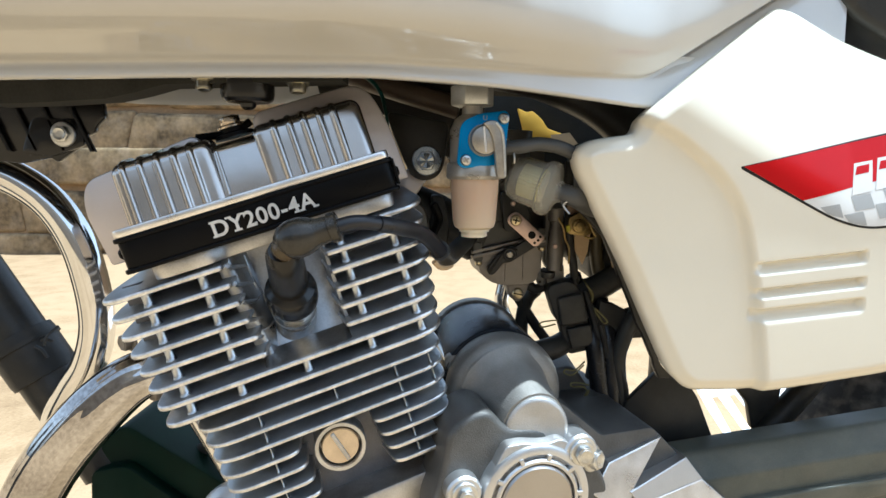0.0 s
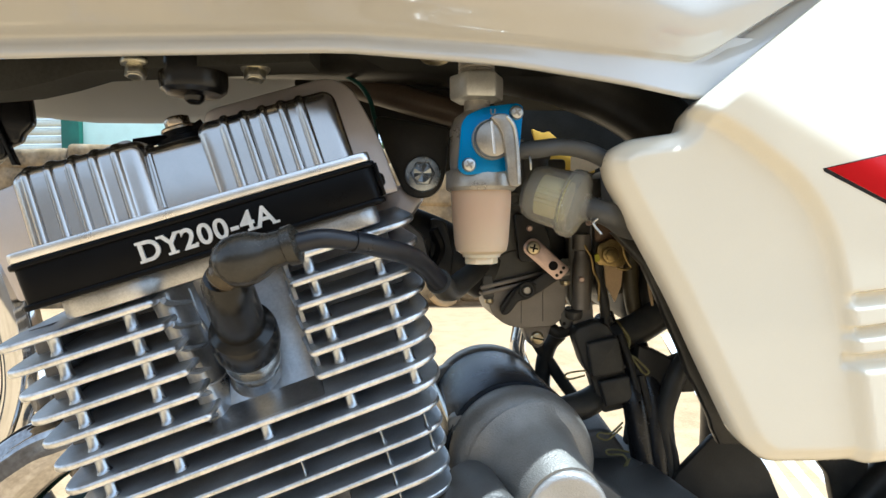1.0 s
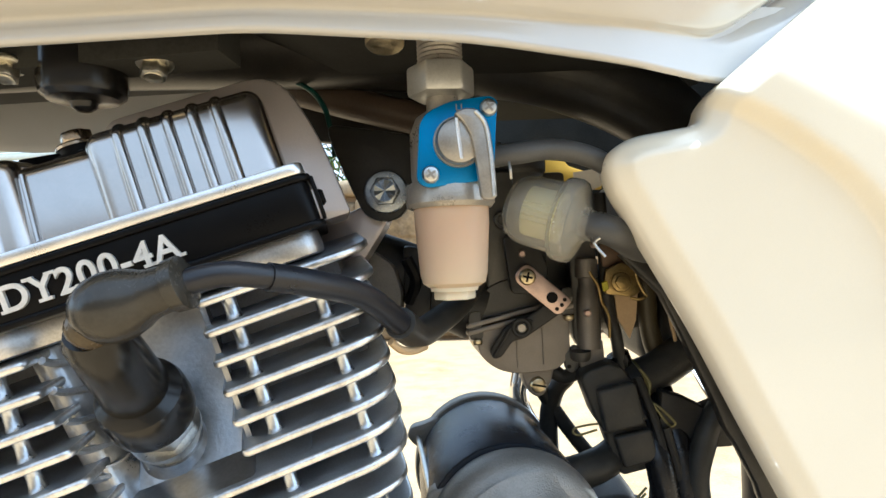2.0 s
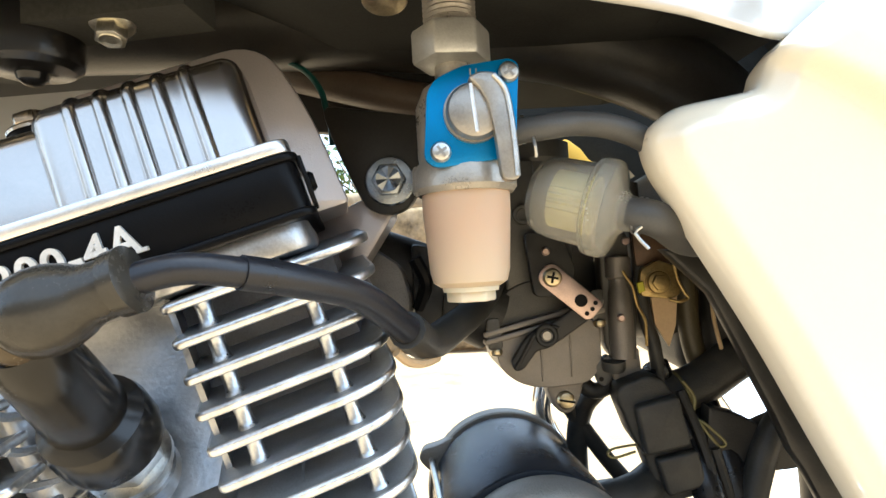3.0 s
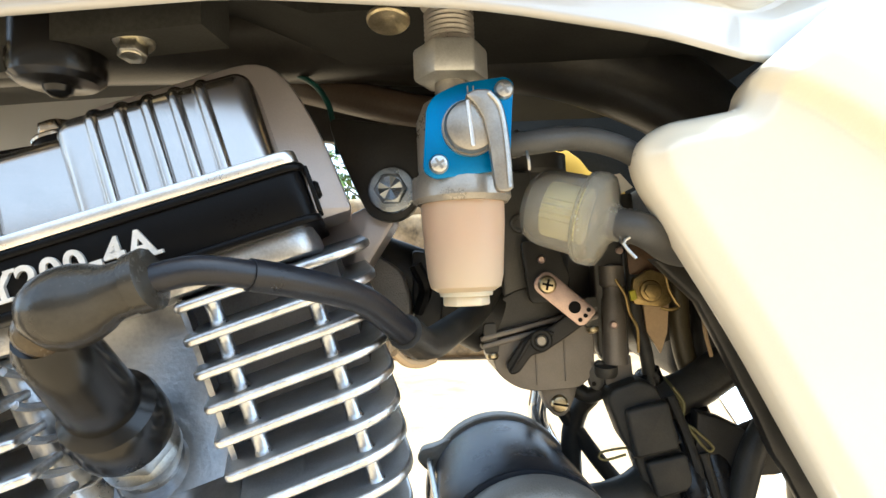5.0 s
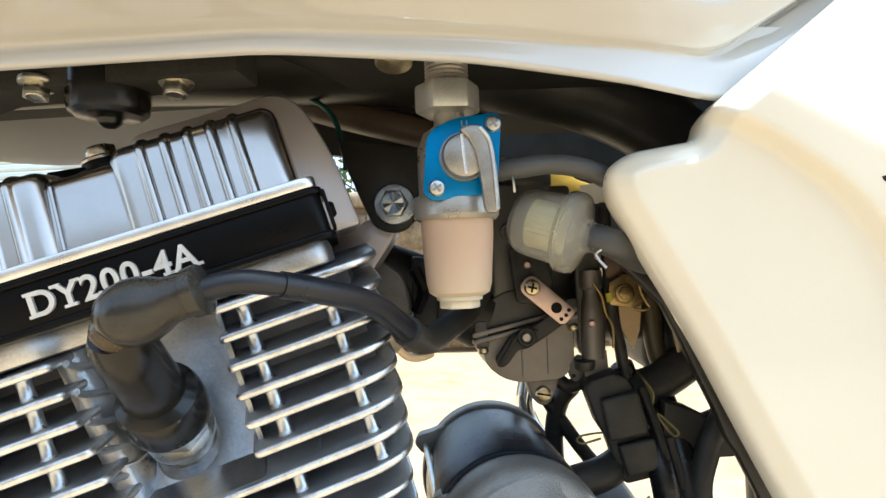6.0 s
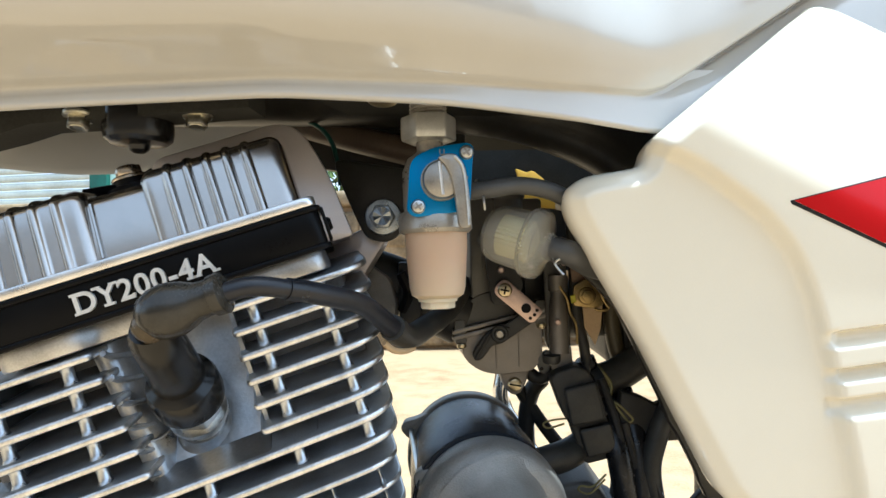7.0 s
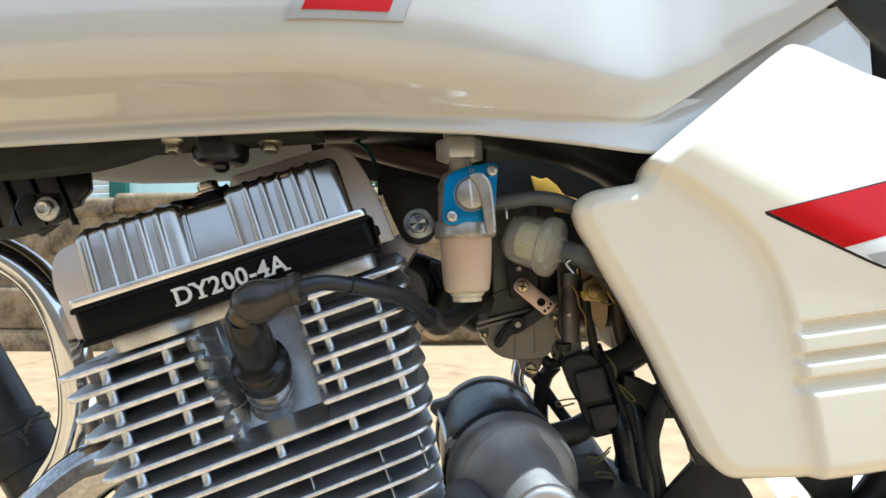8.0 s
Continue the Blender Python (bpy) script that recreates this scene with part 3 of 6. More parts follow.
# -- cylinder head --
core = rounded([(-0.1120, 0.026), (-0.1010, 0.023), (-0.0985, 0.044), (-0.0600, 0.044), (-0.0500, 0.044), (-0.0100, 0.044), (0.0000, 0.036), (0.0420, 0.036), (0.0420, 0.110), (-0.0950, 0.110)], [0.002, 0.002, 0.004, 0.002, 0.002, 0.002, 0.002, 0.012, 0.015, 0.015])
top = rounded([(-0.090, 0.0045), (-0.060, 0.0045), (-0.052, 0.012), (-0.008, 0.012), (-0.002, 0.0045), (0.043, 0.0045), (0.043, 0.10), (-0.090, 0.10)], [0.01, 0.004, 0.004, 0.004, 0.004, 0.01, 0.01, 0.01])
bm = prism(top, -0.0150, -0.0058, ENG, bevel=0.0015, axis="Z")
head = part("cylinder_head", bm, CAST, bike, "bead-blasted cast aluminium cylinder head with cooling fins")
part("head_core", prism(core, -0.098, -0.0145, ENG, axis="Z"), CAST_SHADED, head)
part("core_wall", prism([(-0.0045, 0.0300), (0.0460, 0.0300), (0.0480, 0.050), (-0.0060, 0.050)], -0.0800, -0.0150, ENG, bevel=0.0006, axis="Z"), CAST_SHADED, head)
PITCH = 0.01045


def droop(v, angle=6.0):
    """The fins hang a little towards the rider's side."""
    return ENG @ Matrix.Translation((0, 0.005, v)) @ Matrix.Rotation(radians(angle), 4, "X") @ Matrix.Translation((0, -0.005, -v))


for k in range(8):
    v = -0.0185 - PITCH * k
    ul, ur = -0.1190 + 0.0008 * k, 0.0590 - 0.0014 * k
    if k < 6:
        gl, gr = -0.0560 + 0.0012 * k, -0.0030 - 0.0004 * k
        pts = [(ul, 0.0050), (gl, 0.0050), (gl + 0.0020, 0.020), (gl + 0.0040, 0.042), (gr - 0.004, 0.042), (gr, 0.0050), (ur, 0.0050), (ur, 0.115), (ul + 0.026, 0.115), (ul + 0.001, 0.030)]
        rad = [0.0115, 0.0030, 0.003, 0.002, 0.002, 0.0030, 0.020, 0.02, 0.02, 0.012]
    else:
        pts, rad = [(ul, 0.0050), (ur, 0.0050), (ur, 0.115), (ul + 0.026, 0.115), (ul + 0.001, 0.030)], [0.0115, 0.020, 0.02, 0.02, 0.012]
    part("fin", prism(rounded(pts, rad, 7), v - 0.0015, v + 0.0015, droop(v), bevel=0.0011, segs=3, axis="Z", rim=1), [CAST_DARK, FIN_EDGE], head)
# small cast posts between the fins
def post_mesh(w, h, d, flare):
    """An oval post with a flared foot, standing d deep behind its front."""
    prof = [(0, 0), (0.56 + flare, 0.0), (0.50 + 0.4 * flare, 0.08), (0.46, 0.25), (0.44, 0.60), (0.46 + 0.3 * flare, 0.90), (0.54 + 0.5 * flare, 1.0), (0, 1.0)]
    return finish(lathe([(w * x, h * z) for x, z in prof], Matrix.Translation((0, d * 0.5, 0)), 14, squash=d / w), POST, 50)


post = post_mesh(0.0054, PITCH - 0.0022, 0.0055, 0.10)
for v in post.vertices:
    v.co.y += 0.15 * v.co.z
for u, ks in ((-0.0978, range(0, 7)), (-0.0686, range(0, 5)), (0.0066, range(0, 5)), (0.0360, range(0, 7)), (-0.0700, (6,)), (-0.0325, (6,)), (0.0055, (6,))):
    for k in ks:
        ob = part("post", post, None, head)
        ob.matrix_basis = droop(-0.0185 - PITCH * (k + 1)) @ Matrix.Translation((u, 0.0100, -0.0185 - PITCH * (k + 1) + 0.0011))

# -- spark plug well --
bm = bmesh.new()
bl, br = -0.0490, -0.0065
for (u0, w0), (u1, w1), t in (((-0.0040, 0.0160), (-0.0070, 0.042), 0.0018),):
    s = 1 if u1 > u0 else -1
    prism([(u0, w0), (u1, w1), (u1 - s * t, w1), (u0 - s * t, w0)], -0.0725, -0.0150, ENG, bevel=0.0006, axis="Z", bm=bm)
# back wall leaning, and the ramp in front of the plug
prism([(0.036, -0.015), (0.046, -0.015), (0.046, -0.083), (0.0075, -0.083), (0.0065, -0.0800), (0.024, -0.0735), (0.032, -0.0600)], -0.0540, -0.0040, ENG, bevel=0.001, axis="X", bm=bm)
RECESS = material("recess_casting", (0.44, 0.45, 0.465), 0.28, 1.0, 0.2, 700, 0.25, 60, 0.12)
part("plug_well", bm, RECESS, head, "smooth cast recess round the spark plug")
bm = prism([(0.0068, -0.0803), (0.024, -0.0745), (0.034, -0.0745), (0.034, -0.0828), (0.0076, -0.0828)], -0.0045, 0.0160, ENG, bevel=0.0008, axis="X")
part("well_ramp", bm, CAST_DARK, head, "smooth ramp below the plug recess")
bm = prism(rounded([(-0.0600, 0.0200), (-0.0535, 0.0180), (-0.0500, 0.0225), (-0.0470, 0.0280), (-0.0435, 0.0370), (-0.0435, 0.046), (-0.0600, 0.046)], [0.001, 0.003, 0.006, 0.006, 0.004, 0, 0], 4), -0.0770, -0.0150, ENG @ Matrix(((1, 0, -0.09, -0.0030), (0, 1, 0, 0), (0, 0, 1, 0), (0, 0, 0, 1))), bevel=0.0020, segs=3, axis="Z")
part("recess_wall", bm, RECESS, head, "smooth cast side of the plug recess")
for k in range(6):
    bm = bmesh.new()
    v = -0.021 - PITCH * k
    tube([eng(-0.0540, 0.0120, v + 0.002), eng(-0.0528, 0.0164, v), eng(-0.0484, 0.0242, v - 0.002), eng(-0.0468, 0.0290, v - 0.0030), eng(-0.0466, 0.0293, v - 0.0100)], [0.0015, 0.0013, 0.0012, 0.0010, 0.0006], 6, 3, bm=bm)
    part("web", bm, CAST_DARK, head)
E0, E1 = Vector((-0.0690, 0.3065, 0.5955)), Vector((-0.0478, 0.3070, 0.6018))
PLUG0 = eng(-0.0310, 0.0300, -0.0630)
along = (Vector((-0.0755, 0.3094, 0.5886)) - PLUG0).normalized()
bm = lathe([(0, -0.009), (0.0176, -0.009), (0.0172, -0.0042), (0.0164, -0.0034), (0.0130, -0.0030), (0.0120, -0.0010), (0.0108, 0.0040), (0, 0.0045)], axis(PLUG0, along), 40)
part("plug_boss", bm, RECESS, head)
for q in ([(-0.0462, 0.0270, -0.0180), (-0.0458, 0.0268, -0.0300), (-0.0440, 0.0275, -0.0420), (-0.0425, 0.0270, -0.0560), (-0.0405, 0.0250, -0.0680)],
          [(-0.0520, 0.0172, -0.0430), (-0.0480, 0.0215, -0.0440), (-0.0448, 0.0268, -0.0425)], [(-0.0500, 0.0172, -0.0600), (-0.0462, 0.0215, -0.0605), (-0.0425, 0.0265, -0.0590)]):
    part("casting_seam", tube([eng(*p) for p in q], 0.0005, 6, 5), RECESS, head)
bm = prism(rounded(hexagon(0.0102), 0.0006, 1), 0.012, 0.0215, axis(PLUG0, along), bevel=0.0008, axis="Z")
lathe([(0, 0.004), (0.0098, 0.004), (0.0098, 0.0105), (0.0122, 0.0105), (0.0122, 0.0130), (0, 0.0130)], axis(PLUG0, along), bm=bm)
lathe([(0, 0.021), (0.0085, 0.021), (0.0085, 0.027), (0, 0.027)], axis(PLUG0, along), bm=bm)
part("spark_plug", bm, ZINC, bike, "plated hexagon of the spark plug")
# -- plug cap and lead --
bm = lathe([(0, 0.0240), (0.0112, 0.0240), (0.0128, 0.0236), (0.0137, 0.0246), (0.0141, 0.0280), (0.0138, 0.0360), (0.0130, 0.0388), (0.0112, 0.0402), (0.0098, 0.0412), (0.0102, 0.0424), (0.0097, 0.052), (0.0093, 0.062), (0.0088, 0.072), (0.0070, 0.076), (0, 0.076)], axis(PLUG0, along))
cap = part("plug_cap", bm, BOOT, bike, "black rubber spark plug cap with angled elbow")
d = (E1 - E0).normalized()
bm = lathe([(0, -0.0100), (0.0042, -0.0092), (0.0074, -0.0066), (0.0092, -0.0030), (0.0098, 0.0010), (0.0095, 0.0045), (0.0084, 0.0080), (0.0072, 0.0104), (0.0066, 0.0122), (0.0063, 0.0172), (0.0072, 0.0178), (0.0074, 0.0214), (0.0056, 0.0222), (0, 0.0222)], axis(E0, d), 40)
part("elbow", bm, CAP, cap, "dusty dark rubber elbow")
bm = lathe([(0, -0.007), (0.0066, -0.007), (0.0064, -0.002), (0.0060, 0.0004), (0.0051, 0.0022), (0.0038, 0.0033), (0.0020, 0.0039), (0, 0.0040)], axis((-0.0750, 0.3056, 0.5896), (-0.60, -0.15, -0.72)), 32)
part("cap_tip", bm, CAP_BROWN, cap, "brown resin tip of the plug cap")
lead = [E1 - d * 0.004, (-0.0410, 0.3120, 0.6032), (-0.0310, 0.3200, 0.6018), (-0.0225, 0.3305, 0.5993), (-0.0100, 0.3500, 0.5935), (-0.0005, 0.3690, 0.5818), (0.0040, 0.3880, 0.5752), (0.0110, 0.4120, 0.5775), (0.0200, 0.4400, 0.5830), (0.030, 0.470, 0.596)]
ht = part("ignition_lead", tube(lead[:4], 0.0036, 14, 8), CABLE, bike, "thick dark blue-black ignition lead")
for k in (0.30, 0.36, 0.42, 0.47, 0.53):
    q = Vector((-0.0410, 0.3120, 0.6032)).lerp(Vector((-0.0310, 0.3200, 0.6018)), k)
    part("lead_print", box((-0.0002, -0.0002, -0.0004), (0.0003, 0.0002, 0.0005), Matrix.Translation(q + Vector((-0.0014, -0.0030, 0.0014)))), GREY_FILM, ht)
part("sleeve", tube(lead[2:6], [0.0042, 0.0043, 0.0044, 0.0046], 14, 8), CABLE, ht, "wider black protective sleeve")
part("lead_end", tube(lead[5:], 0.0060, 14, 8), RUBBER, ht)
part("lead_clip", tube([(-0.0040, 0.3680, 0.5752), (-0.0010, 0.3720, 0.5716), (0.0030, 0.3790, 0.5698), (0.0065, 0.3880, 0.5700)], 0.0015, 8, 4), TAN, ht, "light brown cable tie")

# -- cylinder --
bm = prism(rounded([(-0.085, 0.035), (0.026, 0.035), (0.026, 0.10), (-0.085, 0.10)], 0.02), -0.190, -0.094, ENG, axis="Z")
cyl = part("cylinder", bm, CAST_SHADED, bike, "cast aluminium cylinder with thin cooling fins")
CYL_V = [-0.1022, -0.1122, -0.1222, -0.1322, -0.1418, -0.1512, -0.1606]
for i, v in enumerate(CYL_V):
    ul, ur = -0.1015 + 0.0007 * i, 0.0450 - 0.0013 * i
    back = [(ur, 0.108), (ul, 0.108)]
    if i < 3:
        outlines = [rounded([(ul, 0.0065), (ur, 0.0065)] + back, [0.020, 0.018, 0.02, 0.02], 6)]
    else:
        outlines = [rounded([(ul, 0.0065), (-0.0520 + 0.0015 * (i - 3), 0.0065), (-0.050, 0.045), (ul, 0.045)], [0.020, 0.008, 0.001, 0.001], 6),
                    rounded([(-0.0080 + 0.0015 * (i - 3), 0.0065), (ur, 0.0065), (ur, 0.045), (-0.010, 0.045)], [0.008, 0.018, 0.001, 0.001], 6)]
    for o in outlines:
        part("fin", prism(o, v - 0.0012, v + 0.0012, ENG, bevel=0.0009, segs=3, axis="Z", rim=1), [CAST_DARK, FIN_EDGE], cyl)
thin = post_mesh(0.0018, 0.0084, 0.006, 0.45)
for v in thin.vertices:
    v.co.y += 0.15 * v.co.z
for u, ks in ((-0.0668, range(0, 6)), (0.0135, range(0, 6)), (-0.0230, (0,)), (0.0345, range(0, 2))):
    for k in ks:
        ob = part("post", thin, None, cyl)
        ob.matrix_basis = ENG @ Matrix.Translation((u - 0.0002 * k, 0.0095, CYL_V[k] - 0.0093))
PC = (-0.0305, 0.0110, -0.1395)
part("plug_ring", lathe([(0.0115, -0.012), (0.0152, -0.012), (0.0152, 0.0), (0.0146, 0.0012), (0.0126, 0.0012), (0.0117, -0.001), (0.0117, -0.008), (0, -0.008)], ENG @ axis(PC, (0, -1, 0)), 40), CAST, cyl)
bm = lathe([(0, -0.006), (0.0110, -0.006), (0.0110, -0.0006), (0.0103, 0.0002), (0.0, 0.0004)], ENG @ axis(PC, (0, -1, 0)), 40)
# brown tone paints a warm reflection into the aluminium plug
plug = part("inspection_plug", bm, BROWN_METAL, cyl, "round slotted aluminium plug")
part("slot", box((-0.0011, -0.0016, -0.0094), (0.0011, 0.0003, 0.0094), ENG @ Matrix.Translation(PC) @ Matrix.Rotation(radians(-14), 4, "Y"), 0.0003, 1), CAST, plug)
bm = prism(rounded([(-0.090, 0.012), (0.034, 0.012), (0.034, 0.10), (-0.090, 0.10)], 0.01), -0.196, -0.176, ENG, bevel=0.002, axis="Z")
part("base_flange", bm, CAST, cyl)
ob = part("base_bolt", bolt, None, cyl, "zinc plated hexagon bolt")
ob.matrix_basis = ENG @ axis((0.0285, 0.0180, -0.1665), (0.1, -1, 0.2))

# -- crankcase --
bm = prism(rounded([(-0.13, 0.02), (0.11, 0.02), (0.16, 0.06), (0.16, 0.11), (-0.13, 0.11)], 0.015), -0.36, -0.195, ENG, bevel=0.006, axis="Z")
crank = part("crankcase", bm, CASE_GREY, bike, "grey painted crankcase")

part("gearbox_top", prism(rounded([(0.0720, 0.4800), (0.1000, 0.4830), (0.1180, 0.4560), (0.1150, 0.4300), (0.0700, 0.4300)], 0.006, 4), 0.452, 0.52, Matrix(), bevel=0.004, segs=3), CASE_GREY, crank, "dull grey top of the gearbox casting")

# -- starter motor --
S0 = Vector((0.0420, 0.3960, 0.4845))
sdir = Vector((0.125, -0.99, 0.02)).normalized()
sm = axis(S0, sdir)
bm = lathe([(0, -0.110), (0.030, -0.104), (0.0370, -0.103), (0.0372, -0.0985), (0.0380, -0.0980), (0.0380, -0.0150), (0.0374, -0.0140), (0, -0.0140)], axis(S0 + Vector((-0.0016, 0, 0.0016)), sdir), 56)
starter = part("starter_motor", bm, STARTER_BLACK, bike, "black starter motor with grey end housing")
bm = lathe([(0, -0.118), (0.032, -0.118), (0.0390, -0.115), (0.0400, -0.111), (0.0400, -0.1015), (0.0393, -0.1005), (0, -0.1005)], axis(S0 + Vector((-0.0016, 0, 0.0016)), sdir), 56)
prism(rounded([(-0.0165, 0.5025), (-0.0145, 0.5075), (-0.0060, 0.5095), (0.0030, 0.5140), (0.0040, 0.4920), (-0.0115, 0.4965)], 0.003, 3), 0.4920, 0.5020, bevel=0.0015, segs=2, bm=bm)
part("rear_cap", bm, STARTER_GREY, starter, "grey rear cap with a bolt ear")
part("tie_rod", tube([(-0.0100, 0.495, 0.5020), (-0.0030, 0.455, 0.5010), (0.0045, 0.412, 0.4990)], 0.0015, 12, 3), ZINC, starter, "long zinc tie bolt along the barrel")
bm = lathe([(0, -0.0142), (0.0366, -0.0142), (0.0370, -0.0132), (0.0380, -0.0128), (0.0380, -0.0060), (0.0370, -0.0016), (0.0345, 0.0022), (0.0310, 0.0042), (0.0280, 0.0048), (0.0, 0.0050)], sm, 56)
part("end_housing", bm, STARTER_GREY, starter, "matt grey domed end housing")
bm = prism(rounded([(0.0020, 0.5035), (0.0060, 0.5065), (0.0190, 0.5075), (0.0190, 0.4820), (0.0110, 0.4860), (0.0030, 0.4965)], 0.003, 4), 0.4060, 0.4150, bevel=0.0015, segs=3)
part("lug", bm, STARTER_GREY, starter)
sc = finish(screw_mesh(0.0035, 0.003), ZINC)
ob = part("screw", sc, None, starter)
ob.matrix_basis = axis((0.0080, 0.4062, 0.4982), (0.1, -1, 0))
N0, N1 = Vector((0.0440, 0.394, 0.4850)), Vector((0.0560, 0.360, 0.4788))
bm = lathe([(0, -0.004), (0.0330, -0.003), (0.0285, 0.0010), (0.0258, 0.0055), (0.0240, 0.0110), (0.0226, 0.0180), (0.0212, 0.0280), (0.0200, 0.0345), (0.0, 0.0345)], axis(N0, N1 - N0), 48)
neck = part("starter_neck", bm, STARTER_GREY, starter, "grey tubular housing running to the crankcase")
bm = lathe([(0, -0.010), (0.0190, -0.010), (0.0193, -0.003), (0.0192, 0.0014), (0.0186, 0.0028), (0.0174, 0.0036), (0.0160, 0.0038), (0.0100, 0.0030), (0, 0.0026)], axis((0.0565, 0.3590, 0.4782), (0.14, -0.98, 0.04)), 48)
part("gear_cap", bm, NECK, bike, "silver domed cap of the starter gear")

# -- right-hand engine covers --
CV = Matrix.Translation((0.0520, 0.350, 0.4300)) @ Matrix.Rotation(radians(14), 4, "Z")
RC = (0.0026, 0.0, 0.0100)
hump = rounded([(-0.060, -0.10), (-0.0590, 0.005), (-0.0535, 0.020), (-0.0500, 0.0334), (-0.0482, 0.0510), (-0.0363, 0.0606), (-0.0229, 0.0626), (-0.012, 0.050), (0.012, 0.048), (0.030, 0.040), (0.048, 0.020), (0.066, -0.02), (0.07, -0.10)], 0.006, 5)
casec = part("clutch_cover", prism(hump, 0.004, 0.045, CV, bevel=0.006, segs=4), CASE_GREY, bike, "grey painted engine side cover")
bm = lathe([(0.0215, -0.01), (0.0332, -0.01), (0.0332, 0.0040), (0.0326, 0.0058), (0.0312, 0.0066), (0.0282, 0.0066), (0.0272, 0.0056), (0.0270, 0.0030), (0.0258, 0.0026), (0.0256, 0.0068), (0.0246, 0.0078), (0.0232, 0.0078), (0.0226, 0.0066), (0.0224, 0.002), (0, 0.002)], CV @ axis(RC, (0, -1, 0)), 72)
ring = part("cover_ring", bm, SILVER, casec, "silver ring round the generator cap")
for i in range(10):
    a = 2 * math.pi * i / 10 + 0.25
    bm = box((-0.0013, -0.0076, 0.0240), (0.0013, -0.002, 0.0286), CV @ Matrix.Translation(RC) @ Matrix.Rotation(a, 4, "Y"), 0.0005, 2)
    part("cooling_rib", bm, SILVER, ring)
bm = lathe([(0, 0.004), (0.0219, 0.004), (0.0219, 0.0070), (0.0206, 0.0083), (0, 0.0088)], CV @ axis(RC, (0, -1, 0)), 64)
part("cap_disc", bm, material("cap_disc_paint", (0.42, 0.40, 0.38), 0.3, 0.95, 0.08, 1800, 0.1, 30), ring, "satin round generator cap reflecting the sand")
for x, z in ((0.0300, 0.0360), (-0.0405, 0.0190)):
    part("bolt_ear", lathe([(0, -0.01), (0.0105, -0.01), (0.0105, 0.004), (0.0095, 0.0055), (0, 0.0055)], CV @ axis((x, 0, z), (0, -1, 0)), 24), SILVER, casec)
cb = finish(bolt_mesh(0.0058, 0.0055, 0.0078), ZINC)
for x, z in ((0.0300, 0.0360), (-0.0405, 0.0190)):
    ob = part("cover_bolt", cb, None, casec, "zinc plated flange bolt")
    ob.matrix_basis = CV @ axis((x, -0.0055, z), (0, -1, 0))
ob = part("stay_bolt", bolt, None, casec, "plain hexagon bolt beside the cover")
ob.matrix_basis = CV @ axis((0.0385, -0.001, 0.0295), (0.5, -1, 0.1))
# silver neck between the dome and the ring
neck_o = rounded([(-0.0158, 0.0440), (-0.0060, 0.0449), (0.0040, 0.0434), (0.0105, 0.0430), (0.0170, 0.0450), (0.0220, 0.0430), (0.0250, 0.0380), (0.032, 0.028), (-0.024, 0.028), (-0.0185, 0.0390)], 0.003, 4)
part("cover_neck", prism(neck_o, -0.0042, 0.03, CV, bevel=0.0012, segs=3), NECK, casec, "silver neck joining dome and ring")
part("sprocket_case", prism(rounded([(0.020, -0.10), (0.022, 0.060), (0.028, 0.0570), (0.0534, 0.0350), (0.089, 0.0365), (0.0967, 0.0290), (0.1241, 0.0010), (0.1488, -0.020), (0.17, -0.10)], 0.003), 0.014, 0.09, CV, bevel=0.0015), CASE_GREY, bike, "dark grey sprocket cover with a bright face")
SLANT = CV @ Matrix(((1, 0, 0, 0), (0, 1, 0.30, 0), (0, 0, 1, 0), (0, 0, 0, 1)))
for nm, o, lo, mt in (("polished_face", [(0.0437, 0.0026), (0.0566, 0.0189), (0.0946, 0.0302), (0.0719, 0.0030), (0.0690, -0.004), (0.0520, -0.004)], 0.0030, BRIGHT),
                      ("raised_facet", [(0.0683, 0.0015), (0.1104, 0.0171), (0.1201, 0.0036), (0.0731, -0.0063)], 0.0020, SILVER),
                      ("lower_facet", [(0.0500, -0.0048), (0.0731, -0.0072), (0.1205, 0.0028), (0.140, -0.015), (0.145, -0.05), (0.045, -0.05)], 0.0030, BRIGHT)):
    part(nm, prism(o, lo, 0.03, SLANT, bevel=0.0005, segs=1), mt, casec, "bare aluminium facet of the cover" if nm == "polished_face" else "")

# -- fuel tap --
TAPM = Matrix.Translation((0.0240, 0.3620, 0.6454)) @ Matrix.Rotation(radians(9), 4, "Z")
def tp(x, y, z):
    return TAPM @ Vector((x, y, z))


bm = lathe([(0, -0.0120), (0.0150, -0.0125), (0.0165, -0.0150), (0.0165, -0.0205), (0.0152, -0.0222), (0, -0.0222)], TAPM @ Matrix.Translation((-0.0020, 0.0150, 0)), 40)
lathe([(0, -0.018), (0.0118, -0.018), (0.0130, -0.010), (0.0130, 0.006), (0.0105, 0.0120), (0.0062, 0.0150), (0.0060, 0.021), (0, 0.021)], TAPM @ Matrix.Translation((-0.0035, 0.0160, 0)), 32, bm)
prism(rounded([(-0.0125, -0.016), (0.0115, -0.016), (0.0125, 0.0135), (-0.0020, 0.0140), (-0.0125, 0.006)], 0.004), 0.0006, 0.016, TAPM, bevel=0.0008, bm=bm)
lathe([(0, 0), (0.0040, 0), (0.0040, 0.006), (0, 0.006)], axis(tp(0.010, 0.010, -0.0040), TAPM.to_3x3() @ Vector((1, 0.05, 0.02))), 20, bm)
lathe([(0, -0.0130), (0.0030, -0.0130), (0.0036, -0.0140), (0.0036, -0.0212), (0.0028, -0.0222), (0, -0.0222)], TAPM @ Matrix.Translation((-0.0152, 0.0140, 0)), 20, bm)
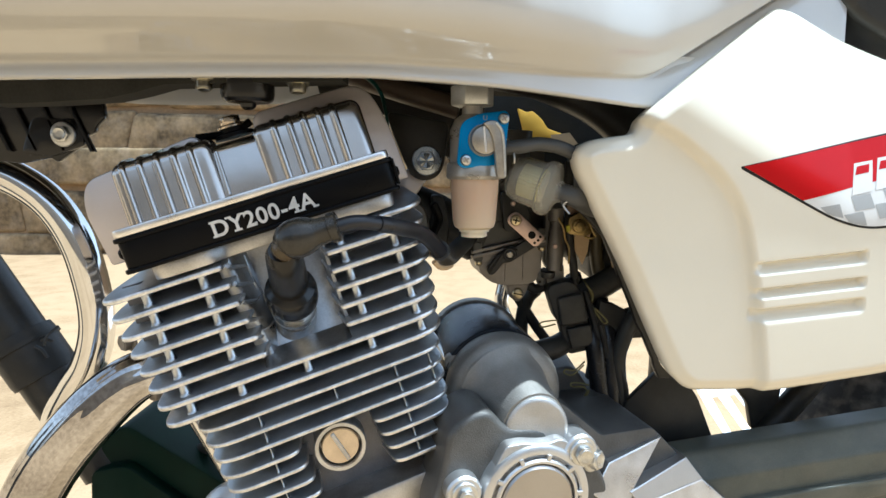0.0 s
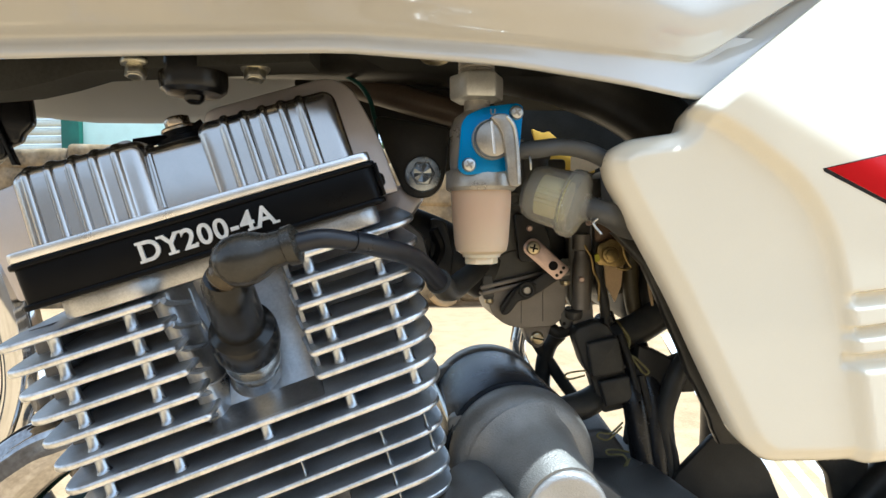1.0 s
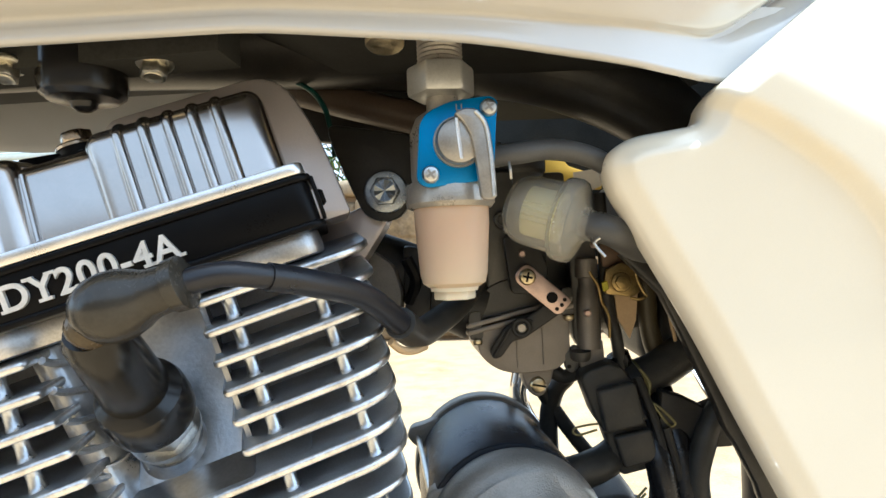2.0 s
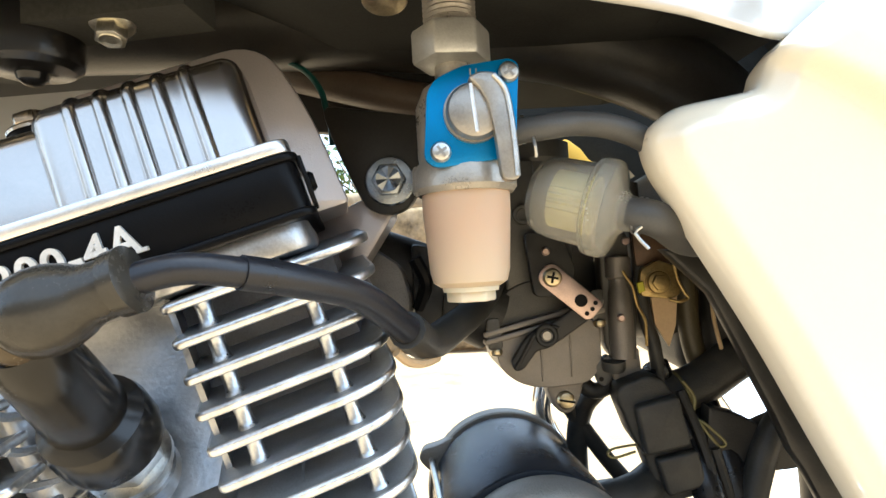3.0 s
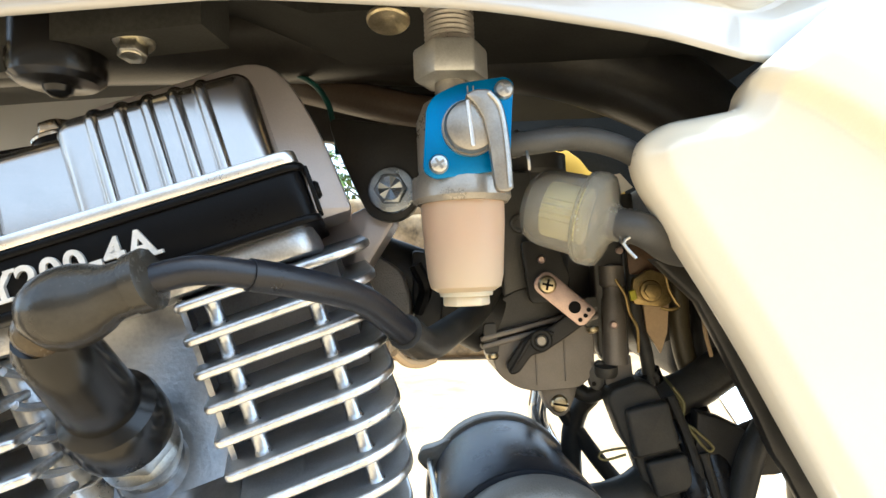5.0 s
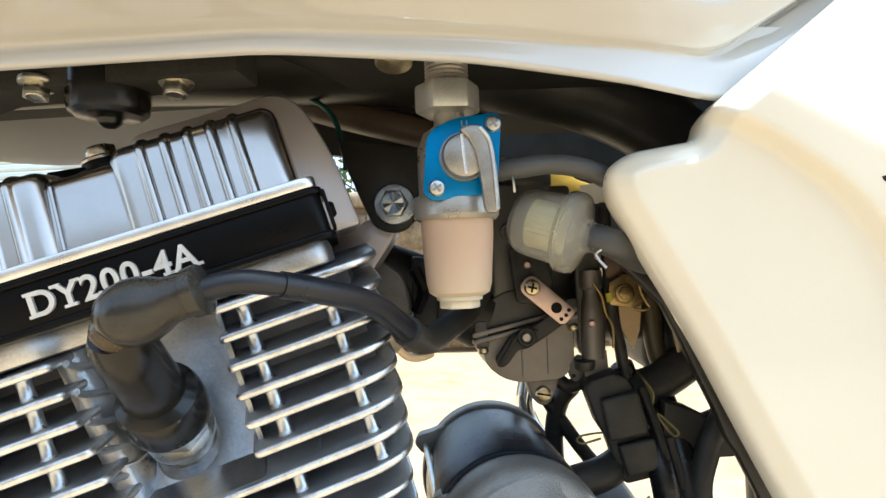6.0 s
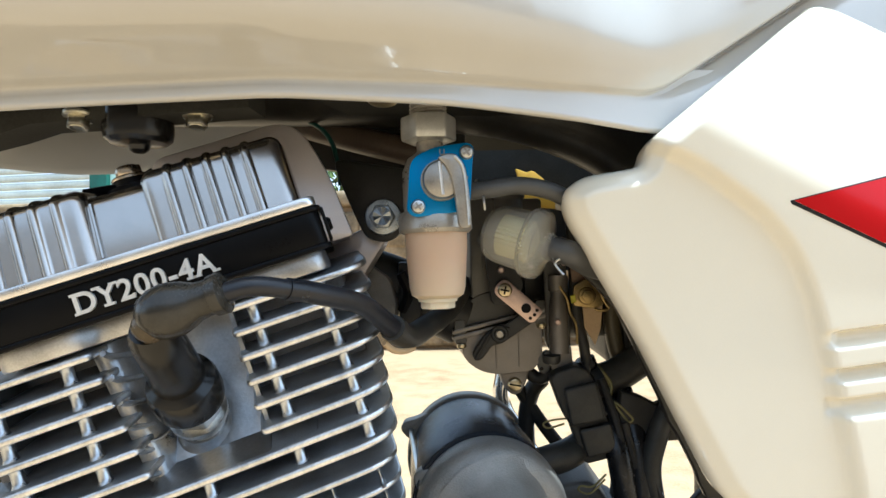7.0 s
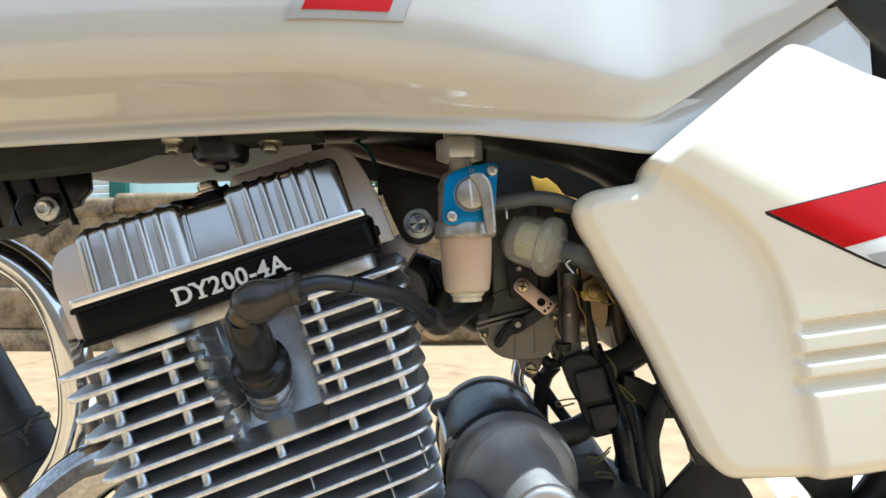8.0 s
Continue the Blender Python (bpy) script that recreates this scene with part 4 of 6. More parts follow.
tap = part("fuel_tap", bm, TAP, bike, "grey zinc fuel tap with blue plate and sediment bowl")
tplate = rounded([(-0.0112, 0.0104), (-0.0030, 0.0141), (0.0118, 0.0160), (0.0143, 0.0140), (0.0133, 0.0060), (0.0120, -0.0100), (0.0092, -0.0138), (-0.0122, -0.0161), (-0.0156, -0.0135), (-0.0147, -0.0040), (-0.0138, 0.0065)], 0.0028, 4)
part("tap_plate", prism(tplate, -0.0012, 0.0006, TAPM, bevel=0.0004), BLUE, tap, "blue anodised plate")
part("knob", lathe([(0, 0), (0.0083, 0), (0.0083, 0.0036), (0.0076, 0.0048), (0.0058, 0.0054), (0, 0.0056)], TAPM @ axis((-0.0004, -0.0012, -0.0005), (0, -1, 0)), 40), TAP_STEEL, tap, "round grey tap knob")
part("knob_rim", lathe([(0.0083, 0), (0.0089, 0), (0.0089, 0.0018), (0.0083, 0.0018)], TAPM @ axis((-0.0004, -0.0012, -0.0005), (0, -1, 0)), 40), TAP_STEEL, tap)
part("knob_slot", box((-0.0006, -0.0072, -0.0070), (0.0006, -0.0064, 0.0074), TAPM @ Matrix.Translation((-0.0008, 0, -0.0003)) @ Matrix.Rotation(radians(-5), 4, "Y"), 0.0003, 1), BRIGHT, tap)
lever = rounded([(-0.0024, 0.0084), (0.0012, 0.0100), (0.0052, 0.0098), (0.0086, 0.0058), (0.0099, 0.0), (0.0108, -0.0100), (0.0112, -0.0204), (0.0098, -0.0216), (0.0066, -0.0213), (0.0058, -0.0195), (0.0046, -0.0070), (0.0032, 0.0008), (0.0006, 0.0056)], 0.0012, 3)
tlv = part("tap_lever", prism(lever, -0.0080, -0.0040, TAPM, bevel=0.0010, segs=3), TAP_STEEL, tap, "grey metal tap lever turned down")
ridge = [tp(0.0050, -0.0080, 0.0088), tp(0.0078, -0.0082, 0.0052), tp(0.0091, -0.0082, -0.0002), tp(0.0100, -0.0082, -0.0104), tp(0.0103, -0.0082, -0.0204)]
part("lever_ridge", tube(ridge, 0.0008, 8, 5), ZINC, tlv, "raised bright edge of the lever")
ts = finish(screw_mesh(0.0031, 0.0022), ZINC)
tc = finish(cross_mesh(0.0031, 0.0022), TAP_STEEL)
for x, z in ((0.0108, 0.0115), (-0.0106, -0.0115)):
    m = TAPM @ axis((x, -0.0012, z), (0, -1, 0), 0.6)
    ob = part("screw", ts, None, tap)
    ob.matrix_basis = m
    ob = part("screw_slot", tc, None, tap)
    ob.matrix_basis = m
bm = bmesh.new()
box((-0.0006, -0.0015, 0.0105), (0.0012, -0.0011, 0.0110), TAPM, bm=bm)
box((-0.0008, -0.0015, 0.0110), (-0.0004, -0.0011, 0.0130), TAPM, bm=bm)
box((0.0010, -0.0015, 0.0110), (0.0014, -0.0011, 0.0130), TAPM, bm=bm)
box((0.0104, -0.0015, 0.0002), (0.0112, -0.0011, 0.0012), TAPM, bm=bm)
part("plate_mark", bm, TAP, tap, "pale stamped marks")
bm = lathe([(0, -0.0215), (0.0141, -0.0215), (0.0140, -0.028), (0.0127, -0.0465), (0.0118, -0.0500), (0.0095, -0.0515), (0, -0.0515)], TAPM @ Matrix.Translation((-0.0020, 0.0150, 0)), 40)
part("sediment_bowl", bm, BOWL, tap, "translucent peach nylon sediment bowl")
bm = lathe([(0, -0.0510), (0.0092, -0.0510), (0.0088, -0.0530), (0, -0.0530)], TAPM @ Matrix.Translation((-0.0020, 0.0150, 0)), 24)
prism(rounded(hexagon(0.0080), 0.0004, 1), -0.0562, -0.0528, TAPM @ Matrix.Translation((-0.0020, 0.0150, 0)), bevel=0.0006, axis="Z", bm=bm)
part("bowl_foot", bm, BOWL_FOOT, tap, "pale nylon hexagon foot")
bm = prism(rounded(hexagon(0.0128), 0.0008, 2), 0.6638, 0.6752, Matrix.Translation((0.0178, 0.3750, 0.0010)) @ Matrix.Rotation(radians(10), 4, "Z"), bevel=0.0014, axis="Z")
part("union_nut", bm, material("nut_zinc", (0.58, 0.58, 0.55), 0.32, 0.6, 0.15, 1500, 0.2, 100), tap, "large zinc union nut")
bm = bmesh.new()
prof = [(0, 0.674)]
for i in range(9):
    prof += [(0.0086, 0.674 + i * 0.0016), (0.0079, 0.6748 + i * 0.0016)]
lathe(prof + [(0, 0.690)], Matrix.Translation((0.0178, 0.3750, 0.0010)), 28, bm)
lathe([(0, 0.690), (0.0095, 0.690), (0.0095, 0.72), (0, 0.72)], Matrix.Translation((0.0178, 0.3750, 0.0010)), 28, bm)
part("threaded_pipe", bm, TAP, tap, "threaded outlet pipe of the tank")

# -- fuel hose and filter --
hose = [tp(0.0100, 0.0095, -0.0042), (0.0450, 0.372, 0.6420), (0.0560, 0.377, 0.6437), (0.0680, 0.381, 0.6425), (0.0800, 0.386, 0.6380), (0.095, 0.394, 0.627)]
fh = part("fuel_hose", tube(hose, 0.0041, 16, 6), HOSE, bike, "dark grey rubber fuel hose")
bm = bmesh.new()
for k in (0,):
    p = tp(0.0165 + k, 0.0105, -0.0030)
    lathe([(0.0041, 0), (0.0046, 0), (0.0046, 0.0006), (0.0041, 0.0006)], axis(p, (1, 0.2, 0.1)), 20, bm)
tube([tp(0.0185, 0.005, -0.006), tp(0.0186, 0.003, -0.010), tp(0.0190, 0.004, -0.013)], 0.0005, 6, 2, bm=bm)
part("hose_clip", bm, ZINC, fh, "wire hose clip")
F0 = Vector((0.0450, 0.4030, 0.6250))
fdir = Vector((0.88, -0.40, -0.310)).normalized()
fm = axis(F0, fdir) @ Matrix.Scale(1.10, 4)
bm = lathe([(0, -0.0010), (0.0070, -0.0010), (0.0094, -0.0004), (0.0114, 0.0010), (0.0127, 0.0034), (0.0132, 0.0070), (0.0135, 0.0192), (0.0123, 0.0192), (0.0120, 0.0070), (0.0114, 0.0038), (0.0100, 0.0018), (0.0070, 0.0008), (0, 0.0008)], fm, 48)
filt = part("fuel_filter", bm, CLEAR, bike, "translucent plastic fuel filter with yellow paper element")
filt.visible_shadow = False
bm = lathe([(0.0112, 0.0186), (0.0142, 0.0186), (0.0152, 0.0192), (0.0156, 0.0206), (0.0156, 0.0236), (0.0150, 0.0252), (0.0132, 0.0262), (0.0100, 0.0270), (0.0074, 0.0280), (0.0056, 0.0300), (0.0048, 0.040), (0.0036, 0.040), (0.0036, 0.0290), (0.0090, 0.0252), (0.0128, 0.0242), (0.0138, 0.0226), (0.0138, 0.0204), (0.0112, 0.0204)], fm, 40)
part("filter_flange", bm, CLEAR_FLANGE, filt, "frosted plastic filter flange")
bm = bmesh.new()
b = bmesh.new()
n = 56
va, vb = [], []
for i in range(n):
    r = 0.0094 if i % 2 else 0.0081
    a = 2 * math.pi * i / n
    va.append(b.verts.new((r * math.cos(a), r * math.sin(a), 0.0062)))
    vb.append(b.verts.new((r * math.cos(a), r * math.sin(a), 0.0192)))
for i in range(n):
    b.faces.new((va[i], va[(i + 1) % n], vb[(i + 1) % n], vb[i]))
b.faces.new(va[::-1])
b.faces.new(vb)
merge(bm, b, fm)
part("paper_element", bm, PAPER, filt, "pleated pale yellow paper element", 20)
fo = [F0 + fdir * 0.0295, F0 + fdir * 0.042, (0.0925, 0.398, 0.6065), (0.1010, 0.404, 0.6050), (0.115, 0.41, 0.608)]
fh2 = part("filter_hose", tube(fo, [0.0058, 0.0060, 0.0060, 0.0060, 0.0060], 16, 6), HOSE, bike, "short dark rubber hose from the filter")
bm = bmesh.new()
for k in (0.0355, 0.0372):
    lathe([(0.0058, 0), (0.0064, 0), (0.0064, 0.0007), (0.0058, 0.0007)], axis(F0 + fdir * k, fdir), 20, bm)
tube([F0 + fdir * 0.0365 + Vector((-0.001, -0.0056, -0.0040)), F0 + fdir * 0.0350 + Vector((-0.002, -0.0068, -0.0066)), F0 + fdir * 0.0372 + Vector((0, -0.0062, -0.0110))], 0.0006, 6, 2, bm=bm)
part("hose_clip", bm, ZINC, fh2, "bright wire hose clip")

# -- frame gusset with the engine bolt --
gus = rounded([(-0.0255, 0.634), (-0.0330, 0.652), (-0.0375, 0.6665), (0.0035, 0.6590), (0.002, 0.650), (0.0005, 0.634), (-0.0035, 0.6245), (-0.0125, 0.6215), (-0.0210, 0.6245)], 0.006, 3)
gusset = part("frame_gusset", prism(gus, 0.4097, 0.4157, Matrix.Translation((0.0015, 0, -0.0004)), bevel=0.001), FRAME_BLACK, bike, "black steel engine mounting gusset")
ob = part("mount_bolt", finish(bolt_mesh(0.0066, 0.0058, 0.0096), PLUG_BLUE), None, gusset, "large zinc flange bolt")
ob.matrix_basis = axis((-0.0098, 0.4096, 0.6344), (0.05, -1, 0))
star = bmesh.new()
hub, rim = star.verts.new((0, 0, 0.0062)), []
for i in range(12):
    rim.append(star.verts.new((0.0047 * math.cos(math.pi * i / 6), 0.0047 * math.sin(math.pi * i / 6), 0.0061 + (0.0007 if i % 2 else 0.0))))
for i in range(12):
    star.faces.new((hub, rim[i], rim[(i + 1) % 12]))
ob = part("bolt_mark", star, PLUG_BLUE, gusset, "radial marks on the bolt head", 5)
ob.matrix_basis = axis((-0.0098, 0.4096, 0.6344), (0.05, -1, 0))
arm = rounded([(-0.0400, 0.6215), (-0.0275, 0.6270), (-0.0205, 0.6300), (-0.0100, 0.6230), (-0.0130, 0.6180), (-0.0230, 0.6035), (-0.0330, 0.590), (-0.045, 0.600)], 0.002, 3)
part("head_lug", prism(arm, 0.4162, 0.4300, Matrix(), bevel=0.0015), COVER_MATT, head, "grey cast mounting lug")
# backbone, side tube and crossbars behind the tap
part("backbone", tube([(-0.42, 0.36, 0.722), (-0.20, 0.402, 0.712), (-0.05, 0.432, 0.712), (0.04, 0.448, 0.706), (0.085, 0.453, 0.6935), (0.125, 0.459, 0.671), (0.154, 0.466, 0.636), (0.174, 0.472, 0.56), (0.180, 0.475, 0.46), (0.165, 0.48, 0.36)], [0.023, 0.023, 0.023, 0.0225, 0.0212, 0.0195, 0.0180, 0.0165, 0.0165, 0.0165], 28, 8), FRAME_BLACK, bike, "thick black frame backbone tube bending down behind the side panel")
bm = prism(rounded([(0.0180, 0.6300), (0.0300, 0.6620), (0.0330, 0.700), (-0.095, 0.700), (-0.088, 0.676), (-0.038, 0.668), (-0.030, 0.640), (0.000, 0.640)], 0.003), 0.470, 0.476, Matrix(), bevel=0.001)
part("far_gusset", bm, FRAME_BLACK, bike, "black steel frame plate")

# brown in the paint stands for sand reflected in the black tube
part("cross_tube", tube([(-0.075, 0.450, 0.6985), (-0.030, 0.446, 0.6835), (0.012, 0.444, 0.6710)], 0.0080, 20, 5), material("brown_lit_paint", (0.085, 0.062, 0.044), 0.42, 0.0, 0.25, 900, 0.2, 30), bike, "black frame cross tube under the tank, browned by painted sand light")
# -- carburettor --
# Local x along its flange, y back from its front, z the height above ground.
CB = Matrix.Translation((0.0500, 0.4560, 0.0)) @ Matrix.Rotation(radians(8), 4, "Z")
bm = prism(rounded([(-0.0250, 0.5690), (-0.0262, 0.5790), (-0.0150, 0.5898), (-0.0030, 0.5930), (0.0130, 0.5915), (0.0245, 0.5810), (0.0245, 0.5770)], [0.001, 0.004, 0.006, 0.006, 0.006, 0.003, 0.001], 4), 0.0030, 0.045, CB, bevel=0.0045, segs=4)
carb = part("carburettor", bm, CARB_DARK, bike, "dark grey carburettor with float bowl and brass screws")
bm = prism(rounded([(-0.0165, 0.5880), (-0.0160, 0.6480), (-0.0005, 0.6480), (0.0005, 0.5900)], 0.002), 0.0040, 0.030, CB, bevel=0.0015, segs=3)
part("carburettor_top", bm, CARB_DARK, carb, "dark taupe cast carburettor top")
part("slide_housing", lathe([(0, 0), (0.0165, 0), (0.0165, 0.060), (0.0180, 0.062), (0.0180, 0.070), (0, 0.072)], CB @ axis((0.004, 0.026, 0.588), (0, 0, 1)), 32), CARB_DARK, carb)
bowl = rounded([(-0.0240, 0.5672), (-0.0222, 0.5535), (-0.0130, 0.5462), (-0.0030, 0.5437), (0.0180, 0.5447), (0.0246, 0.5520), (0.0246, 0.5768)], [0.001, 0.006, 0.008, 0.006, 0.008, 0.006, 0.001], 5)
fb = part("float_bowl", prism(bowl, 0.0010, 0.040, CB, bevel=0.0040, segs=4), CARB, carb, "grey cast float bowl")
for x, z0, z1 in ((-0.0030, 0.5470, 0.5680), (0.0105, 0.5480, 0.5720)):
    part("bowl_seam", box((x - 0.0004, 0.0004, z0), (x + 0.0004, 0.0030, z1), CB, 0.0002, 1), CARB, fb)
for dz, lo in ((0.0, -0.0030), (0.0034, -0.0020)):
    lip_o = [(-0.0285, 0.5648 + dz), (-0.0285, 0.5674 + dz), (0.0265, 0.5790 + dz), (0.0265, 0.5764 + dz)]
    part("bowl_flange", prism(rounded(lip_o, 0.0008, 2), lo, 0.038, CB, bevel=0.0007), CARB, carb)
bm = prism(rounded([(-0.0015, 0.5480), (0.0190, 0.5480), (0.0160, 0.5370), (0.0125, 0.5312), (0.0090, 0.5293), (0.0050, 0.5312), (0.0020, 0.5370)], 0.0035, 4), 0.0085, 0.0200, CB, bevel=0.0010)
part("drain_lug", bm, CARB, carb)
ob = part("drain_screw", finish(screw_mesh(0.0042, 0.0030), YELLOW_ZINC), None, carb, "brass slotted drain screw")
ob.matrix_basis = CB @ axis((0.0086, 0.0085, 0.5362), (0, -1, 0))
part("drain_slot", box((-0.0036, 0.0050, -0.0005), (0.0036, 0.0058, 0.0005), CB @ Matrix.Translation((0.0086, 0, 0.5362)) @ Matrix.Rotation(radians(12), 4, "Y")), BLACK, carb)
for x, z in ((-0.0240, 0.5700), (0.0235, 0.5800)):
    bm = prism(rounded([(x - 0.0030, z - 0.0072), (x - 0.0034, z + 0.0050), (x - 0.0024, z + 0.0066), (x + 0.0026, z + 0.0066), (x + 0.0036, z - 0.0060), (x + 0.0026, z - 0.0076)], 0.0010, 3), -0.0018, 0.0040, CB, bevel=0.0012, segs=2)
    part("screw_boss", bm, CARB_DARK, carb)
    ob = part("bowl_screw", finish(screw_mesh(0.0028, 0.0024), YELLOW_ZINC), None, carb)
    ob.matrix_basis = CB @ axis((x + 0.0004, -0.0010, z - 0.0078), (0, -0.3, -1))
part("carburettor_rear", prism(rounded([(0.0030, 0.5780), (0.0020, 0.6500), (0.0340, 0.6500), (0.0330, 0.5780)], 0.003), 0.0290, 0.045, CB, bevel=0.001), CARB_DARK, carb)
# choke lever, a perforated plate under a brass screw
lv = Matrix.Translation((0.0526, 0.4450, 0.5935)) @ Matrix.Rotation(radians(2), 4, "Z") @ Matrix.Rotation(radians(42), 4, "Y")
lvo = rounded([(-0.0054, -0.0054), (0.0225, -0.0052), (0.0245, -0.0030), (0.0245, 0.0046), (0.0220, 0.0052), (-0.0054, 0.0054)], [0.0053, 0.001, 0.002, 0.002, 0.001, 0.0053], 5)
lev = part("choke_lever", prism(lvo, 0.0, 0.0016, lv, bevel=0.0004), COPPER, carb, "coppery plated choke lever plate with holes")
for x, z, rr in ((0.0158, 0.0, 0.0028), (0.0212, -0.0028, 0.0010), (0.0218, 0.0002, 0.0010), (0.0212, 0.0031, 0.0010)):
    part("lever_hole", lathe([(0, 0), (rr, 0), (rr, 0.0004), (0, 0.0004)], lv @ axis((x, 0.0001, z), (0, -1, 0)), 14), BLACK, lev)
ob = part("lever_screw", finish(screw_mesh(0.0041, 0.0028), YELLOW_ZINC), None, carb, "brass cross-slot screw")
ob.matrix_basis = lv @ axis((0.0, 0.0, 0.0), (0, -1, 0))
ob = part("lever_screw_slot", finish(cross_mesh(0.0041, 0.0028), BLACK), None, carb)
ob.matrix_basis = lv @ axis((0.0, 0.0, 0.0), (0, -1, 0), 0.5)
bm = prism(rounded([(0.0420, 0.6140), (0.0585, 0.6120), (0.0640, 0.5960), (0.0600, 0.5850), (0.0450, 0.5850)], 0.003), 0.4500, 0.4620, bevel=0.001)
part("choke_bracket", bm, PLASTIC, carb)
part("bracket_boss", lathe([(0, 0), (0.0048, 0), (0.0048, 0.003), (0.0042, 0.0038), (0.0030, 0.0038), (0.0026, 0.0020), (0, 0.0020)], axis((0.0425, 0.4600, 0.6225), (0, -1, 0)), 20), CARB_DARK, carb)
# black hook lever in front of the bowl
hook = rounded([(0.0325, 0.5575), (0.0345, 0.5530), (0.0385, 0.5540), (0.0445, 0.5618), (0.0500, 0.5628), (0.0590, 0.5685), (0.0720, 0.5770), (0.0680, 0.5850), (0.0560, 0.5760), (0.0520, 0.5738), (0.0465, 0.5728), (0.0400, 0.5680)], 0.0018, 3)
thl = part("throttle_lever", prism(hook, 0.4478, 0.4515, Matrix(), bevel=0.0012, segs=3), PLASTIC, carb, "black curved throttle lever")
part("lever_rim", tube([(0.0345, 0.4478, 0.5545), (0.0395, 0.4474, 0.5620), (0.0440, 0.4474, 0.5690), (0.0500, 0.4474, 0.5722), (0.0545, 0.4476, 0.5712)], 0.0009, 8, 5), PLASTIC, thl)
part("lever_eye", lathe([(0.0028, 0), (0.0050, 0), (0.0050, 0.0012), (0.0044, 0.0018), (0.0034, 0.0018), (0.0028, 0.0012)], axis((0.0490, 0.4478, 0.5685), (0, -1, 0)), 24), PLASTIC, thl)
part("lever_pin", lathe([(0, 0), (0.0025, 0), (0.0025, 0.0018), (0.0019, 0.0024), (0, 0.0024)], axis((0.0490, 0.4478, 0.5685), (0, -1, 0)), 16), TAP_STEEL, carb, "round steel pin end")
# idle screw column at the rear of the carburettor
bm = prism(rounded([(0.0770, 0.6150), (0.0900, 0.6120), (0.0920, 0.5760), (0.0915, 0.5560), (0.0800, 0.5540), (0.0770, 0.5600)], 0.002), 0.4660, 0.480, Matrix(), bevel=0.0018, segs=3)
part("idle_column", bm, CARB_DARK, carb)
part("idle_tube", lathe([(0, 0), (0.0058, 0), (0.0056, 0.018), (0.0052, 0.030), (0.0044, 0.032), (0.0044, 0.036), (0.0058, 0.037), (0.0058, 0.046), (0, 0.047)], axis((0.0842, 0.4630, 0.5545), (0.02, 0.05, 1)), 22), CARB, carb, "grey cast idle screw tube")
part("idle_foot", prism(rounded([(0.0705, 0.5525), (0.0715, 0.5445), (0.0745, 0.5425), (0.0780, 0.5450), (0.0800, 0.5540), (0.0770, 0.5570)], 0.0016), 0.4600, 0.466, Matrix(), bevel=0.0008), CARB_DARK, carb)
part("foot_hole", lathe([(0, 0), (0.0011, 0), (0.0011, 0.0004), (0, 0.0004)], axis((0.0732, 0.4599, 0.5462), (0, -1, 0)), 12), BLACK, carb)
part("idle_plate", prism(rounded([(0.0790, 0.5450), (0.0800, 0.5560), (0.0912, 0.5590), (0.0922, 0.5435), (0.0850, 0.5440)], 0.0012), 0.4620, 0.4650, Matrix(), bevel=0.0007), CARB, carb, "pale grey foot plate")
part("idle_collar", lathe([(0, 0), (0.0050, 0), (0.0054, 0.0012), (0.0054, 0.0050), (0, 0.0050)], axis((0.0792, 0.4610, 0.5500), (0, -0.25, 1)), 18), CARB_DARK, carb)
part("idle_spring", tube([(0.0792 + 0.0030 * math.cos(a), 0.4575 + 0.0005 * math.sin(2 * a), 0.5492 + 0.0010 * math.sin(a) + 0.00022 * a) for a in [0.6 * k for k in range(22)]], 0.0004, 6, 3), BRASS, carb, "thin brass idle spring")
for x, y, z in ((0.0510, 0.4500, 0.6050), (0.0832, 0.4572, 0.5735), (0.0890, 0.4640, 0.6080)):
    part("small_screw", lathe([(0, 0), (0.0019, 0), (0.0019, 0.0012), (0.0012, 0.0017), (0, 0.0017)], axis((x, y, z), (0, -1, 0)), 12), COPPER, carb)

# -- intake manifold between head and carburettor --
man = [(-0.0750, 0.450, 0.6230), (-0.0100, 0.462, 0.5990), (0.0050, 0.462, 0.5880), (0.0250, 0.470, 0.5780)]
intake = part("intake_manifold", tube(man, [0.0150, 0.0150, 0.0160, 0.0180], 24, 6), PLASTIC, bike, "black intake manifold")
part("manifold_flange", prism(rounded([(-0.0440, 0.6120), (-0.0240, 0.6110), (-0.0120, 0.6020), (-0.0085, 0.5870), (-0.0110, 0.5740), (-0.0220, 0.5700), (-0.0440, 0.5780)], 0.004), 0.440, 0.456, Matrix(), bevel=0.002), GREY_PAINT, intake, "grey cast flange")
part("manifold_spacer", prism(rounded([(-0.0080, 0.6120), (0.0010, 0.6100), (0.0060, 0.5900), (0.0030, 0.5700), (-0.0080, 0.5680)], 0.003), 0.444, 0.480, Matrix(), bevel=0.002), PLASTIC, intake, "black insulating spacer")
part("manifold_clamp", tube([(-0.006, 0.441, 0.6050), (-0.002, 0.443, 0.5940), (-0.0060, 0.446, 0.5830)], 0.0030, 8, 4), BLACK, intake)

# -- brass fitting and airbox parts behind the filter --
bx = part("choke_cable_bracket", prism(rounded([(0.0935, 0.5945), (0.1010, 0.5985), (0.1095, 0.5950), (0.1105, 0.5830), (0.1065, 0.5805), (0.0930, 0.5825), (0.0925, 0.5880)], 0.0015), 0.458, 0.463, Matrix(), bevel=0.0008), BRASS, bike, "yellow zinc plated bracket")
